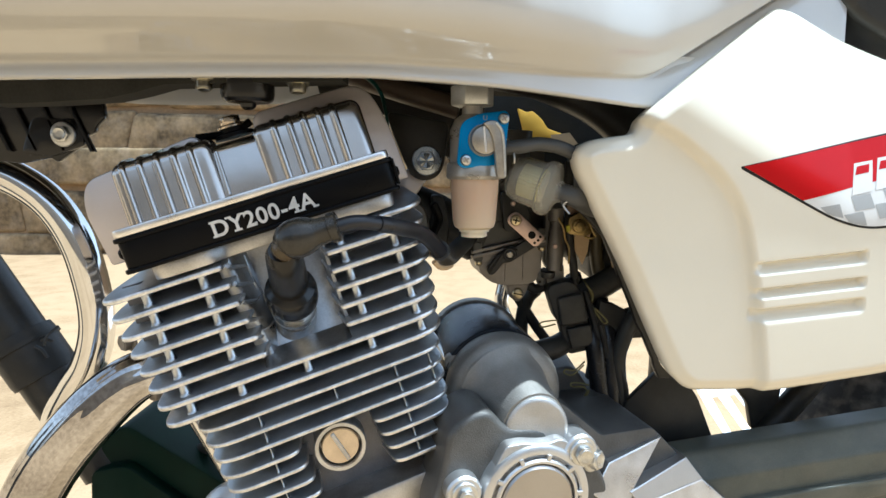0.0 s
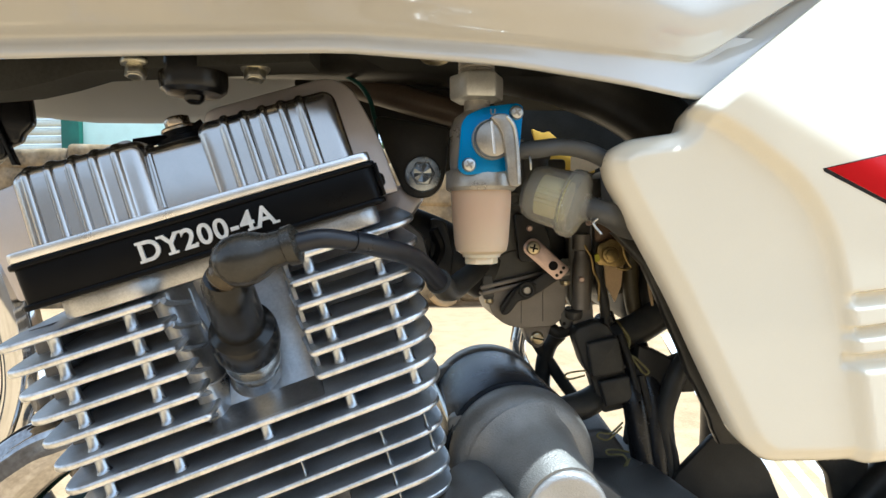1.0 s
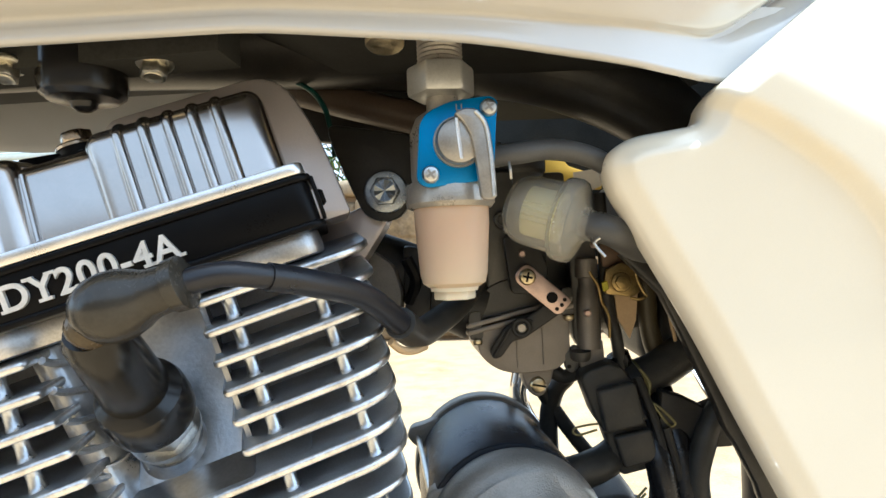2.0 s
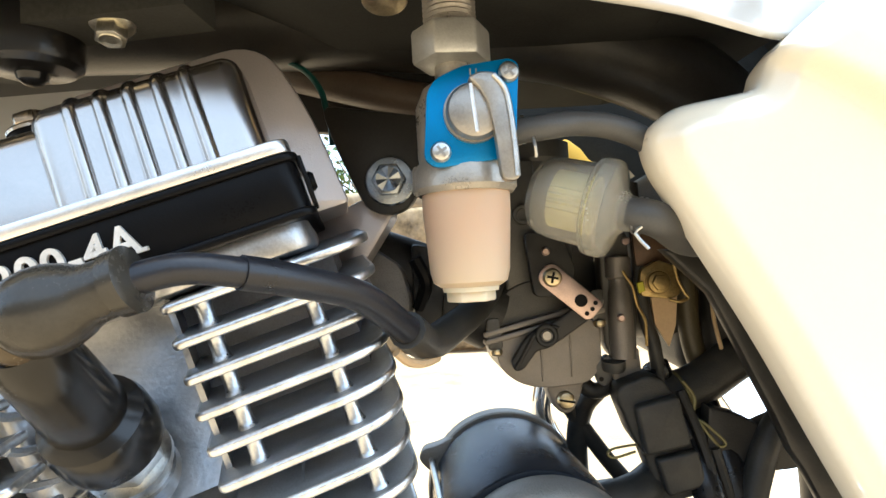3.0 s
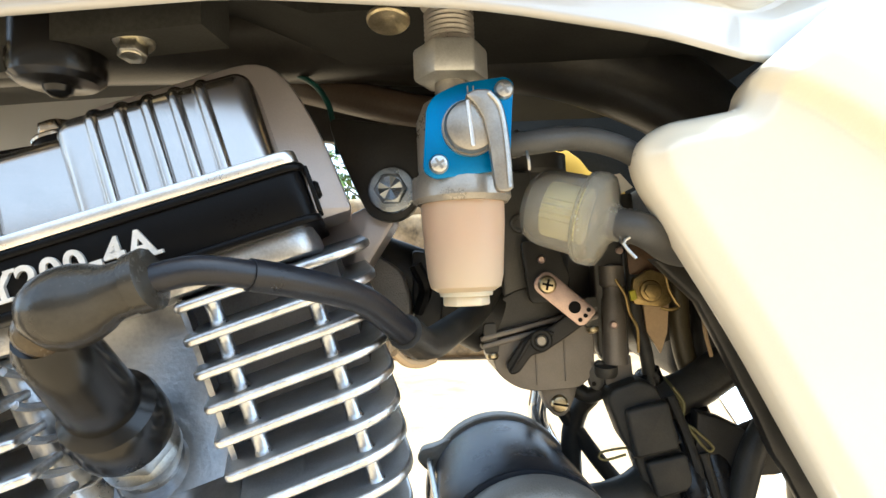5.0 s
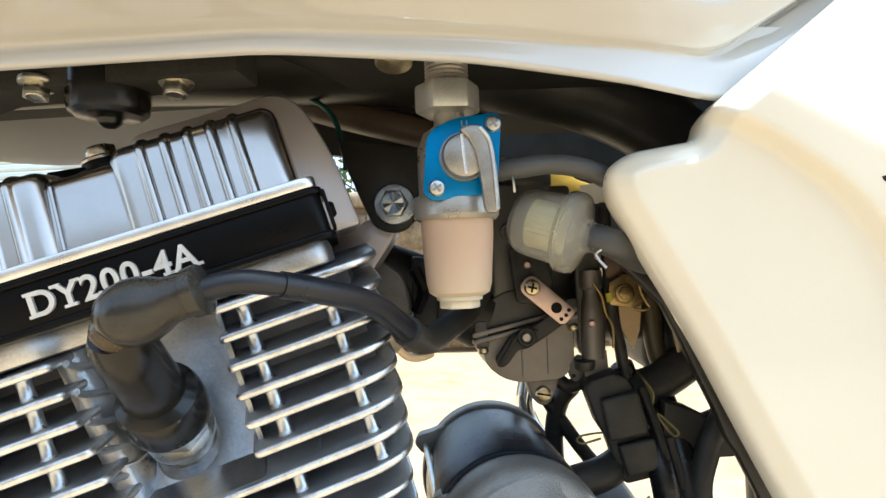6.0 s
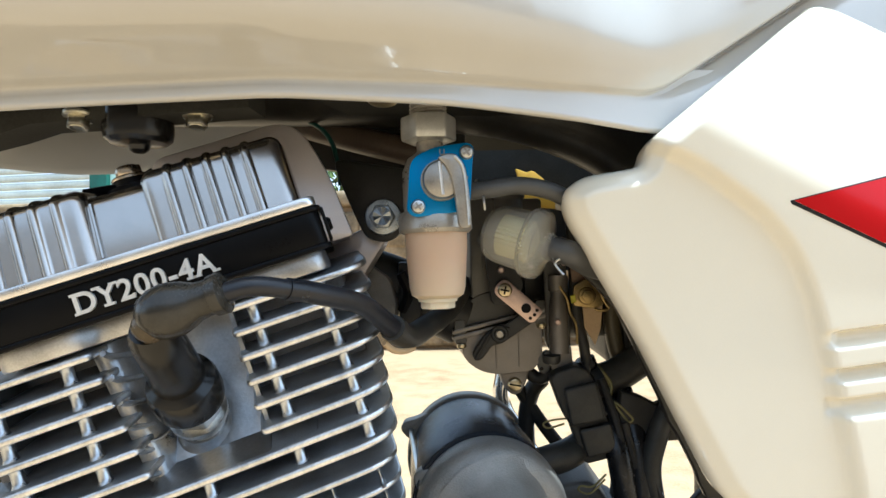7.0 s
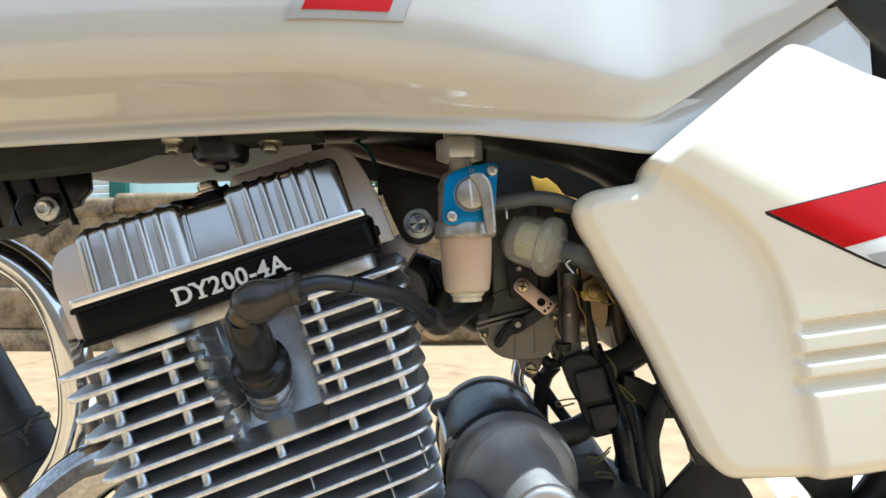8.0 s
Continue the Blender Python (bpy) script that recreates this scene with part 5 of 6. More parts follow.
part("bracket_back", prism(rounded([(0.0920, 0.6130), (0.1080, 0.6110), (0.1090, 0.5960), (0.0930, 0.5960)], 0.002), 0.464, 0.467, Matrix(), bevel=0.0008), material("brown_bracket", (0.10, 0.058, 0.030), 0.36, 0.2, 0.3, 900, 0.2, 60), bx, "brown plated back plate")
part("bracket_washer", lathe([(0.0030, 0), (0.0056, 0), (0.0056, 0.0010), (0.0030, 0.0010)], axis((0.1005, 0.458, 0.5885), (0, -1, 0)), 20), BRASS, bx)
ob = part("bracket_nut", finish(bolt_mesh(0.0036, 0.0045, 0.0050, False), BRASS), None, bx, "brass nut")
ob.matrix_basis = axis((0.1005, 0.457, 0.5885), (0, -1, 0))
part("yellow_clip", prism(rounded([(0.0908, 0.5885), (0.0935, 0.5895), (0.0942, 0.5850), (0.0915, 0.5840)], 0.0004, 2), 0.4555, 0.4580, Matrix(), bevel=0.0003, segs=1), material("lime_clip", (0.50, 0.46, 0.03), 0.4, 0.0, 0.08, 900, 0.1, 30), bx, "small yellow plastic clip")
part("striped_wire", tube([(0.0850, 0.4560, 0.5945), (0.0862, 0.4560, 0.5920), (0.0890, 0.4560, 0.5870), (0.0905, 0.4565, 0.5790), (0.0930, 0.4575, 0.5740), (0.0942, 0.4585, 0.5700), (0.0945, 0.4610, 0.5600)], 0.0007, 8, 5), BRASS, bx, "thin pale yellow wire")
part("airbox_face", prism([(0.1208, 0.5975), (0.1392, 0.5926), (0.1364, 0.5512), (0.1206, 0.5487)], 0.486, 0.4925, Matrix(), bevel=0.001), material("airbox_grey", (0.13, 0.135, 0.12), 0.4, 0.0, 0.2, 900, 0.2, 30), bike, "flat grey-green airbox side")
part("bracket_wire", tube([(0.1075, 0.4560, 0.5960), (0.1085, 0.4555, 0.5890), (0.1110, 0.4555, 0.5835), (0.1125, 0.4560, 0.5810), (0.1090, 0.4560, 0.5795), (0.1045, 0.4565, 0.5805)], 0.0008, 8, 5), BRASS, bx)
part("brown_tab", prism([(0.0992, 0.5822), (0.1110, 0.5815), (0.1095, 0.5680), (0.1060, 0.5585), (0.1002, 0.5690)], 0.466, 0.468), TAN, bx, "light brown card tab")
part("brown_hose", tube([(0.1190, 0.476, 0.6050), (0.1185, 0.477, 0.5850), (0.1190, 0.478, 0.5680), (0.1215, 0.479, 0.5530), (0.1260, 0.480, 0.5420)], 0.0052, 14, 5), material("olive_hose", (0.055, 0.045, 0.022), 0.4, 0.0, 0.3, 900, 0.3, 50), bike, "dusty olive brown rubber hose")
part("pale_wire", tube([(0.1275, 0.470, 0.5800), (0.1282, 0.470, 0.5680), (0.1300, 0.470, 0.5580), (0.1312, 0.470, 0.5520)], 0.0010, 8, 5), TAN, bike, "thin dusty brown wire")
part("drain_elbow", tube([(0.1350, 0.486, 0.6050), (0.1360, 0.486, 0.5850), (0.1360, 0.486, 0.5600), (0.1390, 0.486, 0.5450)], [0.0085, 0.0085, 0.0095, 0.0105], 18, 5), PLASTIC, bike, "dark plastic drain tube")
# forward box is an unseen addition that blocks sun from the wiring
part("airbox", box((0.160, 0.3980, 0.540), (0.300, 0.4935, 0.650), Matrix(), 0.008, 3, box((0.118, 0.492, 0.540), (0.300, 0.60, 0.650), Matrix(), 0.008, 3)), PLASTIC, bike, "black plastic airbox with an unseen added box that shades the wiring")
part("air_boot", tube([(0.0780, 0.492, 0.5800), (0.0950, 0.496, 0.5780), (0.1200, 0.505, 0.5800)], [0.0200, 0.0185, 0.0210], 24, 6), RUBBER, bike, "black rubber air intake boot")
part("breather_tube", tube([(0.1040, 0.470, 0.5350), (0.1200, 0.472, 0.5400), (0.1370, 0.475, 0.5495), (0.1600, 0.482, 0.5600)], 0.0100, 20, 6), RUBBER, bike, "black rubber breather tube")
wire_clip = bmesh.new()
lathe([(0.0098, 0), (0.0108, 0), (0.0108, 0.0012), (0.0098, 0.0012)], axis((0.1100, 0.4705, 0.5368), (0.93, 0.12, 0.35)), 24, wire_clip)
tube([(0.1085, 0.4590, 0.5440), (0.1128, 0.4580, 0.5370), (0.1120, 0.4570, 0.5290), (0.1160, 0.4550, 0.5255), (0.1215, 0.4540, 0.5200), (0.1232, 0.4540, 0.5172), (0.1205, 0.4540, 0.5165), (0.1160, 0.4550, 0.5225), (0.1130, 0.4560, 0.5275)], 0.0007, 6, 5, bm=wire_clip)
part("wire_clip", wire_clip, CLIP, bike, "thin brassy wire spring clip")

# -- rubber valve body, hoses and wiring --
bm = prism(rounded([(0.0772, 0.5408), (0.0795, 0.5450), (0.0915, 0.5492), (0.0985, 0.5465), (0.1050, 0.5330), (0.1080, 0.5215), (0.0880, 0.5145), (0.0835, 0.5215)], 0.0025, 3), 0.4500, 0.4720, bevel=0.0022, segs=3)
vb_ = part("valve_body", bm, RUBBER, bike, "black rubber covered valve body")
bm = prism(rounded([(0.0878, 0.5150), (0.1078, 0.5215), (0.1138, 0.5010), (0.1090, 0.4955), (0.0965, 0.4925), (0.0940, 0.4950)], 0.002, 3), 0.4530, 0.4700, bevel=0.0020, segs=3)
part("valve_lower", bm, RUBBER, vb_)
part("valve_lip", tube([(0.0872, 0.4520, 0.5152), (0.0975, 0.4505, 0.5182), (0.1082, 0.4520, 0.5218)], 0.0013, 8, 4), RUBBER, vb_)
part("valve_face", prism(rounded([(0.0840, 0.5368), (0.1022, 0.5410), (0.1060, 0.5200), (0.0872, 0.5160)], 0.0022, 3), 0.4440, 0.4505, bevel=0.0024, segs=3), RUBBER, vb_)
part("valve_foot", prism(rounded([(0.0920, 0.5130), (0.1098, 0.5168), (0.1128, 0.5015), (0.0962, 0.4972)], 0.0020, 3), 0.4480, 0.4535, bevel=0.0020, segs=3), RUBBER, vb_)
for k, (pts, r, nm, lb) in enumerate((
        ([(0.0640, 0.476, 0.5440), (0.0720, 0.474, 0.5380), (0.0800, 0.470, 0.5420), (0.0860, 0.466, 0.5450)], 0.0040, "vacuum_hose", "thin black rubber hose"),
        ([(0.0770, 0.498, 0.5330), (0.0700, 0.500, 0.5240), (0.0660, 0.502, 0.5050), (0.0670, 0.505, 0.470), (0.069, 0.505, 0.42)], 0.0055, "overflow_hose", "black rubber overflow hose"),
        ([(0.0620, 0.500, 0.5260), (0.0700, 0.500, 0.5130), (0.0800, 0.500, 0.4980), (0.0900, 0.500, 0.4850)], 0.0042, "vent_hose", "black rubber vent hose"),
        ([(0.0600, 0.4480, 0.4930), (0.0720, 0.4500, 0.4950), (0.0860, 0.4560, 0.4975), (0.0980, 0.4680, 0.5000)], 0.0086, "water_hose", "stubby black rubber hose end"),
        ([(0.0560, 0.520, 0.5480), (0.0525, 0.520, 0.5310), (0.0505, 0.520, 0.5180), (0.0535, 0.520, 0.5060), (0.0600, 0.520, 0.4950), (0.072, 0.52, 0.475)], 0.0058, "metal_pipe", "thin bright metal pipe"),
        ([(0.0945, 0.470, 0.6350), (0.0950, 0.468, 0.6050), (0.0960, 0.468, 0.5750), (0.0990, 0.466, 0.5600), (0.1010, 0.468, 0.5420)], 0.0032, "control_cable", "black sheathed control cable"),
        ([(0.1000, 0.470, 0.5500), (0.1080, 0.472, 0.5300), (0.1220, 0.468, 0.5200), (0.1320, 0.466, 0.5100), (0.1310, 0.464, 0.4700), (0.1290, 0.462, 0.4300)], 0.0060, "wiring_harness", "taped black wiring harness"),
        ([(0.1100, 0.4780, 0.5350), (0.1130, 0.4640, 0.5150), (0.1140, 0.4530, 0.5000), (0.1175, 0.4490, 0.4720), (0.1225, 0.4460, 0.4400), (0.124, 0.445, 0.41)], 0.0070, "wiring_harness", "glossy black taped wiring harness"),
        ([(0.1190, 0.4780, 0.5400), (0.1230, 0.4660, 0.5200), (0.1260, 0.4560, 0.5000), (0.1265, 0.4500, 0.4720), (0.1290, 0.4470, 0.4400), (0.128, 0.446, 0.41)], 0.0070, "wiring_harness", "glossy black taped wiring harness"),
        ([(0.1580, 0.4620, 0.5400), (0.1500, 0.4560, 0.5310), (0.1415, 0.4530, 0.5200), (0.1350, 0.4510, 0.5060), (0.1310, 0.4500, 0.4900), (0.1330, 0.4490, 0.4650), (0.135, 0.448, 0.43)], 0.0058, "drain_hose", "black rubber drain hose"),
)):
    part(nm, tube(pts, r, 14, 6), CHROME if nm == "metal_pipe" else (TAPE if nm == "wiring_harness" else RUBBER), bike, lb)
bm = bmesh.new()
tube([(0.0870, 0.4520, 0.5190), (0.0800, 0.4500, 0.5190), (0.0735, 0.4490, 0.5180), (0.0720, 0.4490, 0.5160), (0.0750, 0.4490, 0.5145), (0.0840, 0.4500, 0.5165)], 0.0006, 6, 5, bm=bm)
part("wire_clip", bm, CLIP, bike, "thin brassy wire spring clip")
bm = bmesh.new()
tube([(0.1050, 0.4440, 0.4900), (0.0970, 0.4400, 0.4850), (0.0900, 0.4380, 0.4860), (0.0890, 0.4380, 0.4835), (0.0950, 0.4380, 0.4820), (0.1040, 0.4420, 0.4880)], 0.0006, 6, 5, bm=bm)
part("wire_clip", bm, CLIP, bike, "thin brassy wire spring clip")
bm = bmesh.new()
tube([(0.1080, 0.4420, 0.4730), (0.1000, 0.4380, 0.4760), (0.0940, 0.4370, 0.4760), (0.0950, 0.4370, 0.4735), (0.1030, 0.4380, 0.4730), (0.1060, 0.4390, 0.4690), (0.1020, 0.4380, 0.4620), (0.1035, 0.4380, 0.4610), (0.1080, 0.4400, 0.4700)], 0.0006, 6, 5, bm=bm)
part("wire_clip", bm, CLIP, bike, "thin brassy wire spring clip")
part("green_wire", tube([(-0.0620, 0.430, 0.6930), (-0.0530, 0.428, 0.6905), (-0.0450, 0.428, 0.6850), (-0.0400, 0.428, 0.6772), (-0.0382, 0.428, 0.6700), (-0.0370, 0.429, 0.6640), (-0.0372, 0.432, 0.655)], 0.0013, 8, 6), GREEN_WIRE, bike, "green insulated wire")

part("inner_frame_rail", prism([(0.0906, 0.6027), (0.1071, 0.585), (0.1149, 0.5676), (0.1215, 0.5518), (0.1272, 0.5389), (0.1318, 0.5261), (0.1360, 0.5190), (0.1440, 0.5010), (0.1452, 0.4960), (0.1490, 0.4876), (0.1646, 0.4876), (0.1531, 0.5105), (0.124, 0.5846), (0.1133, 0.602)], 0.415, 0.423, Matrix(), bevel=0.002), FRAME_BLACK, bike, "black frame rail behind the side panel edge")
part("battery_tray", prism([(0.1176, 0.5333), (0.1286, 0.53), (0.1379, 0.525), (0.1459, 0.5281), (0.1502, 0.5169), (0.1588, 0.5060), (0.1500, 0.5045), (0.1400, 0.5040), (0.1330, 0.4883), (0.1281, 0.4717), (0.1106, 0.4718)], 0.455, 0.466, Matrix(), bevel=0.002), PLASTIC, bike, "black plastic tray and wiring cover")
for pts in ([(0.1180, 0.4520, 0.5160), (0.1225, 0.4500, 0.4950), (0.1270, 0.4480, 0.4720), (0.1310, 0.4460, 0.4400)], [(0.1330, 0.4490, 0.5060), (0.1310, 0.4470, 0.4900), (0.1360, 0.4450, 0.4700), (0.1385, 0.4440, 0.4450)], [(0.1070, 0.4580, 0.5400), (0.1130, 0.4540, 0.5200), (0.1160, 0.4500, 0.5020), (0.1170, 0.4470, 0.4760), (0.116, 0.446, 0.43)]):
    part("loose_wire", tube(pts, 0.0022, 8, 6), PLASTIC, bike, "thin black insulated wire")

part("stay_bracket", prism(rounded([(0.226, 0.4640), (0.262, 0.4690), (0.258, 0.4380), (0.2405, 0.4300), (0.2360, 0.4510)], 0.003), 0.462, 0.468, Matrix(), bevel=0.001), FRAME_BLACK, bike, "black steel footrest bracket")
# -- lower frame and chain case --
part("pivot_plate", prism(rounded([(0.1240, 0.4300), (0.1350, 0.4600), (0.1560, 0.4830), (0.1720, 0.4880), (0.1880, 0.4640), (0.2020, 0.4300), (0.205, 0.36), (0.12, 0.36)], 0.003), 0.440, 0.446, Matrix(), bevel=0.001), FRAME_BLACK, bike, "black steel swingarm pivot plate")
CHM = Matrix.Translation((0.158, 0.398, -0.008)) @ Matrix.Rotation(radians(4), 4, "Z") @ Matrix.Rotation(radians(-8), 4, "Y")
GREENGREY = material("chain_case_paint", (0.125, 0.130, 0.106), 0.32, 0.0, 0.2, 1400, 0.3, 25, dust=0.12, ior=1.35)
bm = prism(rounded([(0.0, 0.33), (0.0, 0.4235), (0.0035, 0.4275), (0.0120, 0.4385), (0.030, 0.4385), (0.030, 0.33)], [0, 0.002, 0.002, 0.003, 0, 0], 3), -0.010, 0.32, CHM, bevel=0.002, axis="X")
prism(rounded([(0.090, 0.394), (0.104, 0.407), (0.32, 0.407), (0.32, 0.394)], 0.005, 4), -0.0045, 0.004, CHM, bevel=0.0025, segs=3, bm=bm)
part("chain_case", bm, GREENGREY, bike, "dark green-grey pressed chain case")
part("stay_tube", tube([(0.240, 0.46, 0.415), (0.268, 0.462, 0.4495), (0.300, 0.464, 0.490)], 0.0090, 14, 5), FRAME_BLACK, bike, "black frame stay")
part("yellow_tray", prism(rounded([(0.0705, 0.6880), (0.0800, 0.6840), (0.0850, 0.6855), (0.0940, 0.6780), (0.1000, 0.6690), (0.1240, 0.6600), (0.1240, 0.6500), (0.0790, 0.6560), (0.0760, 0.6690)], 0.002), 0.600, 0.604, Matrix(), bevel=0.001), YELLOW, bike, "yellow plastic tray seen through the frame")
part("card_flap", prism([(0.1010, 0.6620), (0.1180, 0.6640), (0.1260, 0.6540), (0.1130, 0.6480), (0.1010, 0.6510)], 0.585, 0.587), TAN, bike, "pale brown card flap")

part("inner_guard", prism(rounded([(-0.010, 0.760), (0.000, 0.645), (0.030, 0.612), (0.120, 0.600), (0.300, 0.590), (0.300, 0.760)], 0.01), 0.612, 0.616, Matrix(), bevel=0.001), UNDERSIDE, bike, "black plastic inner guard behind the frame")

# -- ignition coil, bolts and brackets under the tank --
coil = rounded([(-0.330, 0.692), (-0.232, 0.692), (-0.2150, 0.684), (-0.2125, 0.668), (-0.2120, 0.6600), (-0.2175, 0.6550), (-0.2185, 0.6515), (-0.2260, 0.6485), (-0.2285, 0.6430), (-0.2430, 0.6335), (-0.2460, 0.6365), (-0.2650, 0.6330), (-0.330, 0.640)], 0.0025)
COILM = Matrix.Translation((0.0115, -0.0150, -0.0015))
coilp = part("finned_cover", prism(coil, 0.399, 0.404, COILM, bevel=0.002), GLOSS_BLACK, bike, "black ribbed plastic cover under the tank")
bm = bmesh.new()
for i in range(6):
    x = -0.325 + 0.0165 * i
    prism([(x, 0.690), (x + 0.0025, 0.690), (x + 0.0245, 0.640), (x + 0.0215, 0.640)], 0.3965, 0.4000, COILM, bevel=0.0006, segs=1, bm=bm)
part("cover_rib", bm, GLOSS_BLACK, coilp)
bm = prism(rounded([(-0.2620, 0.6390), (-0.2540, 0.6600), (-0.2270, 0.6590), (-0.2230, 0.6440), (-0.2440, 0.6370)], 0.004), 0.3965, 0.4005, COILM, bevel=0.001)
part("bolt_pad", bm, GLOSS_BLACK, coilp)
ob = part("cover_bolt", finish(bolt_mesh(0.0052, 0.0050, 0.0074), ZINC), None, coilp, "zinc plated bolt")
ob.matrix_basis = axis((-0.2237, 0.3812, 0.6486), (0.05, -1, 0))
part("tank_bracket", prism([(-0.235, 0.6610), (-0.200, 0.6622), (-0.172, 0.6640), (-0.156, 0.6672), (-0.141, 0.6712), (-0.050, 0.6735), (-0.050, 0.71), (-0.235, 0.71)], 0.336, 0.354), UNDERSIDE, bike, "black steel tank bracket")
tb = finish(bolt_mesh(0.0044, 0.0060, 0.0060), material("pale_zinc", (0.56, 0.53, 0.43), 0.3, 1.0, 0.25, 1500, 0.2, 200))
for x, y, z in ((-0.1215, 0.3380, 0.6745), (-0.0745, 0.3430, 0.6738)):
    ob = part("bracket_bolt", tb, None, bike, "yellow zinc bolt under the tank")
    ob.matrix_basis = axis((x, y, z), (0.05, -0.25, -1))
ob = part("bracket_bolt", finish(bolt_mesh(0.0050, 0.0022, 0.0070, False), YELLOW_ZINC), None, bike, "yellow zinc bolt head under the tank edge")
ob.matrix_basis = axis((-0.0008, 0.362, 0.6825), (0.0, -0.2, -1))
bm = lathe([(0, 0.015), (0.0138, 0.015), (0.0138, -0.0030), (0.0132, -0.0058), (0.0112, -0.0074), (0.0044, -0.0082), (0.0038, -0.0100), (0.0022, -0.0112), (0, -0.0114)], Matrix.Translation((-0.1025, 0.348, 0.6710)), 24)
part("rubber_buffer", bm, BOOT, bike, "black rubber tank buffer")
part("main_tube", tube([(-0.36, 0.385, 0.694), (-0.25, 0.40, 0.696), (-0.15, 0.41, 0.698)], 0.010, 14, 5), FRAME_BLACK, bike, "black frame tube under the tank")

# -- exhaust header, crash bar, fork and front engine guard --
ex = [eng(-0.080, 0.060, -0.066), (-0.1660, 0.3720, 0.5105), (-0.1835, 0.3640, 0.5040), (-0.2030, 0.3595, 0.4868), (-0.2250, 0.3570, 0.4620), (-0.2425, 0.356, 0.4345), (-0.2545, 0.356, 0.4050), (-0.262, 0.358, 0.37), (-0.262, 0.36, 0.30), (-0.245, 0.37, 0.22)]
part("exhaust_header", tube(ex, [0.0130, 0.0135, 0.0150, 0.0165, 0.0170, 0.0172, 0.0172, 0.0172, 0.0172, 0.0172], 128, 8, drawn=0.024), EXHAUST, bike, "polished chrome exhaust header pipe")
bm = bmesh.new()
for q in ((-0.1835, 0.366, 0.5275), (-0.1690, 0.368, 0.4960)):
    merge(bm, bolt_mesh(0.0050, 0.006, 0.0065), axis(q, (-0.5, -0.8, -0.1)))
part("exhaust_nut", bm, CARB, bike)
cr = [(-0.40, 0.415, 0.642), (-0.330, 0.415, 0.6370), (-0.2900, 0.415, 0.6265), (-0.2620, 0.416, 0.6090), (-0.2450, 0.417, 0.5830), (-0.2375, 0.419, 0.5500), (-0.2372, 0.421, 0.5200), (-0.2455, 0.423, 0.4940), (-0.2600, 0.426, 0.4740), (-0.275, 0.43, 0.450), (-0.285, 0.435, 0.42)]
part("crash_bar", tube(cr, 0.0112, 96, 8, drawn=0.014), CHROME, bike, "chrome tubular crash bar")
fk0, fk1 = Vector((-0.3950, 0.455, 0.6330)), Vector((-0.2550, 0.455, 0.4000))
dn = part("down_tube", tube([fk0, fk0.lerp(fk1, 0.5), fk1], 0.0200, 24, 4), FRAME_BLACK, bike, "black frame down tube")
m = axis(fk0.lerp(fk1, 0.62), fk1 - fk0)
part("tube_clamp", lathe([(0.0190, -0.018), (0.0225, -0.018), (0.0232, -0.014), (0.0232, 0.014), (0.0225, 0.018), (0.0190, 0.018)], m, 24), PLASTIC, dn, "black plastic clamp with a cable tie")
tie = lathe([(0.0232, -0.0016), (0.0246, -0.0016), (0.0246, 0.0016), (0.0232, 0.0016)], axis(fk0.lerp(fk1, 0.585), fk1 - fk0), 28)
part("cable_tie", tie, PLASTIC, dn, "black cable tie with a cut tail")
for q in ([(-0.2860, 0.4340, 0.5070), (-0.2800, 0.4310, 0.5090), (-0.2750, 0.4300, 0.5075)], [(-0.2900, 0.4330, 0.5030), (-0.2830, 0.4300, 0.5010), (-0.2790, 0.4290, 0.4960)], [(-0.2720, 0.4330, 0.5180), (-0.2780, 0.4290, 0.5120), (-0.2800, 0.4280, 0.5050)]):
    part("tie_tail", tube(q, 0.0012, 6, 4, flat=0.5), PLASTIC, dn)
dk = rounded([(-0.2650, 0.300), (-0.2550, 0.4250), (-0.2340, 0.4420), (-0.1700, 0.4000), (-0.120, 0.365), (-0.120, 0.300)], 0.008)
guard = part("engine_guard", prism(dk, 0.440, 0.52, Matrix(), bevel=0.003), material("guard_plastic", (0.006, 0.020, 0.012), 0.4, 0.0, 0.2, 1300, 0.2, 30, ior=1.2), bike, "dark green-black plastic guard below the exhaust")
part("guard_face", prism(rounded([(-0.2620, 0.300), (-0.2560, 0.4090), (-0.2300, 0.4140), (-0.1800, 0.3760), (-0.160, 0.300)], 0.006), 0.430, 0.442, Matrix(), bevel=0.002), guard.data.materials[0], guard)
part("guard_tube", tube([(-0.205, 0.47, 0.398), (-0.175, 0.46, 0.418), (-0.150, 0.455, 0.425)], 0.0055, 12, 4), RUBBER, bike, "black rubber breather hose")
part("clutch_pipe", tube([(-0.192, 0.432, 0.478), (-0.175, 0.430, 0.450), (-0.155, 0.428, 0.415), (-0.14, 0.43, 0.38)], 0.0065, 14, 5), CHROME, bike, "thin chrome pipe beside the cylinder")

bm = prism([(-0.45, 0.708), (-0.07, 0.708), (-0.03, 0.692), (0.095, 0.689), (0.095, 0.694), (-0.03, 0.697), (-0.07, 0.713), (-0.45, 0.713)], 0.374, 0.53)
prism([(0.0952, 0.689), (0.130, 0.693), (0.170, 0.706), (0.214, 0.730), (0.214, 0.735), (0.170, 0.711), (0.130, 0.698), (0.0952, 0.694)], 0.402, 0.53, bm=bm)
part("tank_floor", bm, UNDERSIDE, bike, "dark underside of the tank")
part("crankcase_boss", lathe([(0, -0.05), (0.021, -0.05), (0.0215, -0.004), (0.0195, 0.003), (0.014, 0.007), (0, 0.0085)], axis((-0.1436, 0.3950, 0.3973), (-0.35, -0.85, 0.25)), 32), SILVER, bike, "rounded silver boss on the crankcase front")
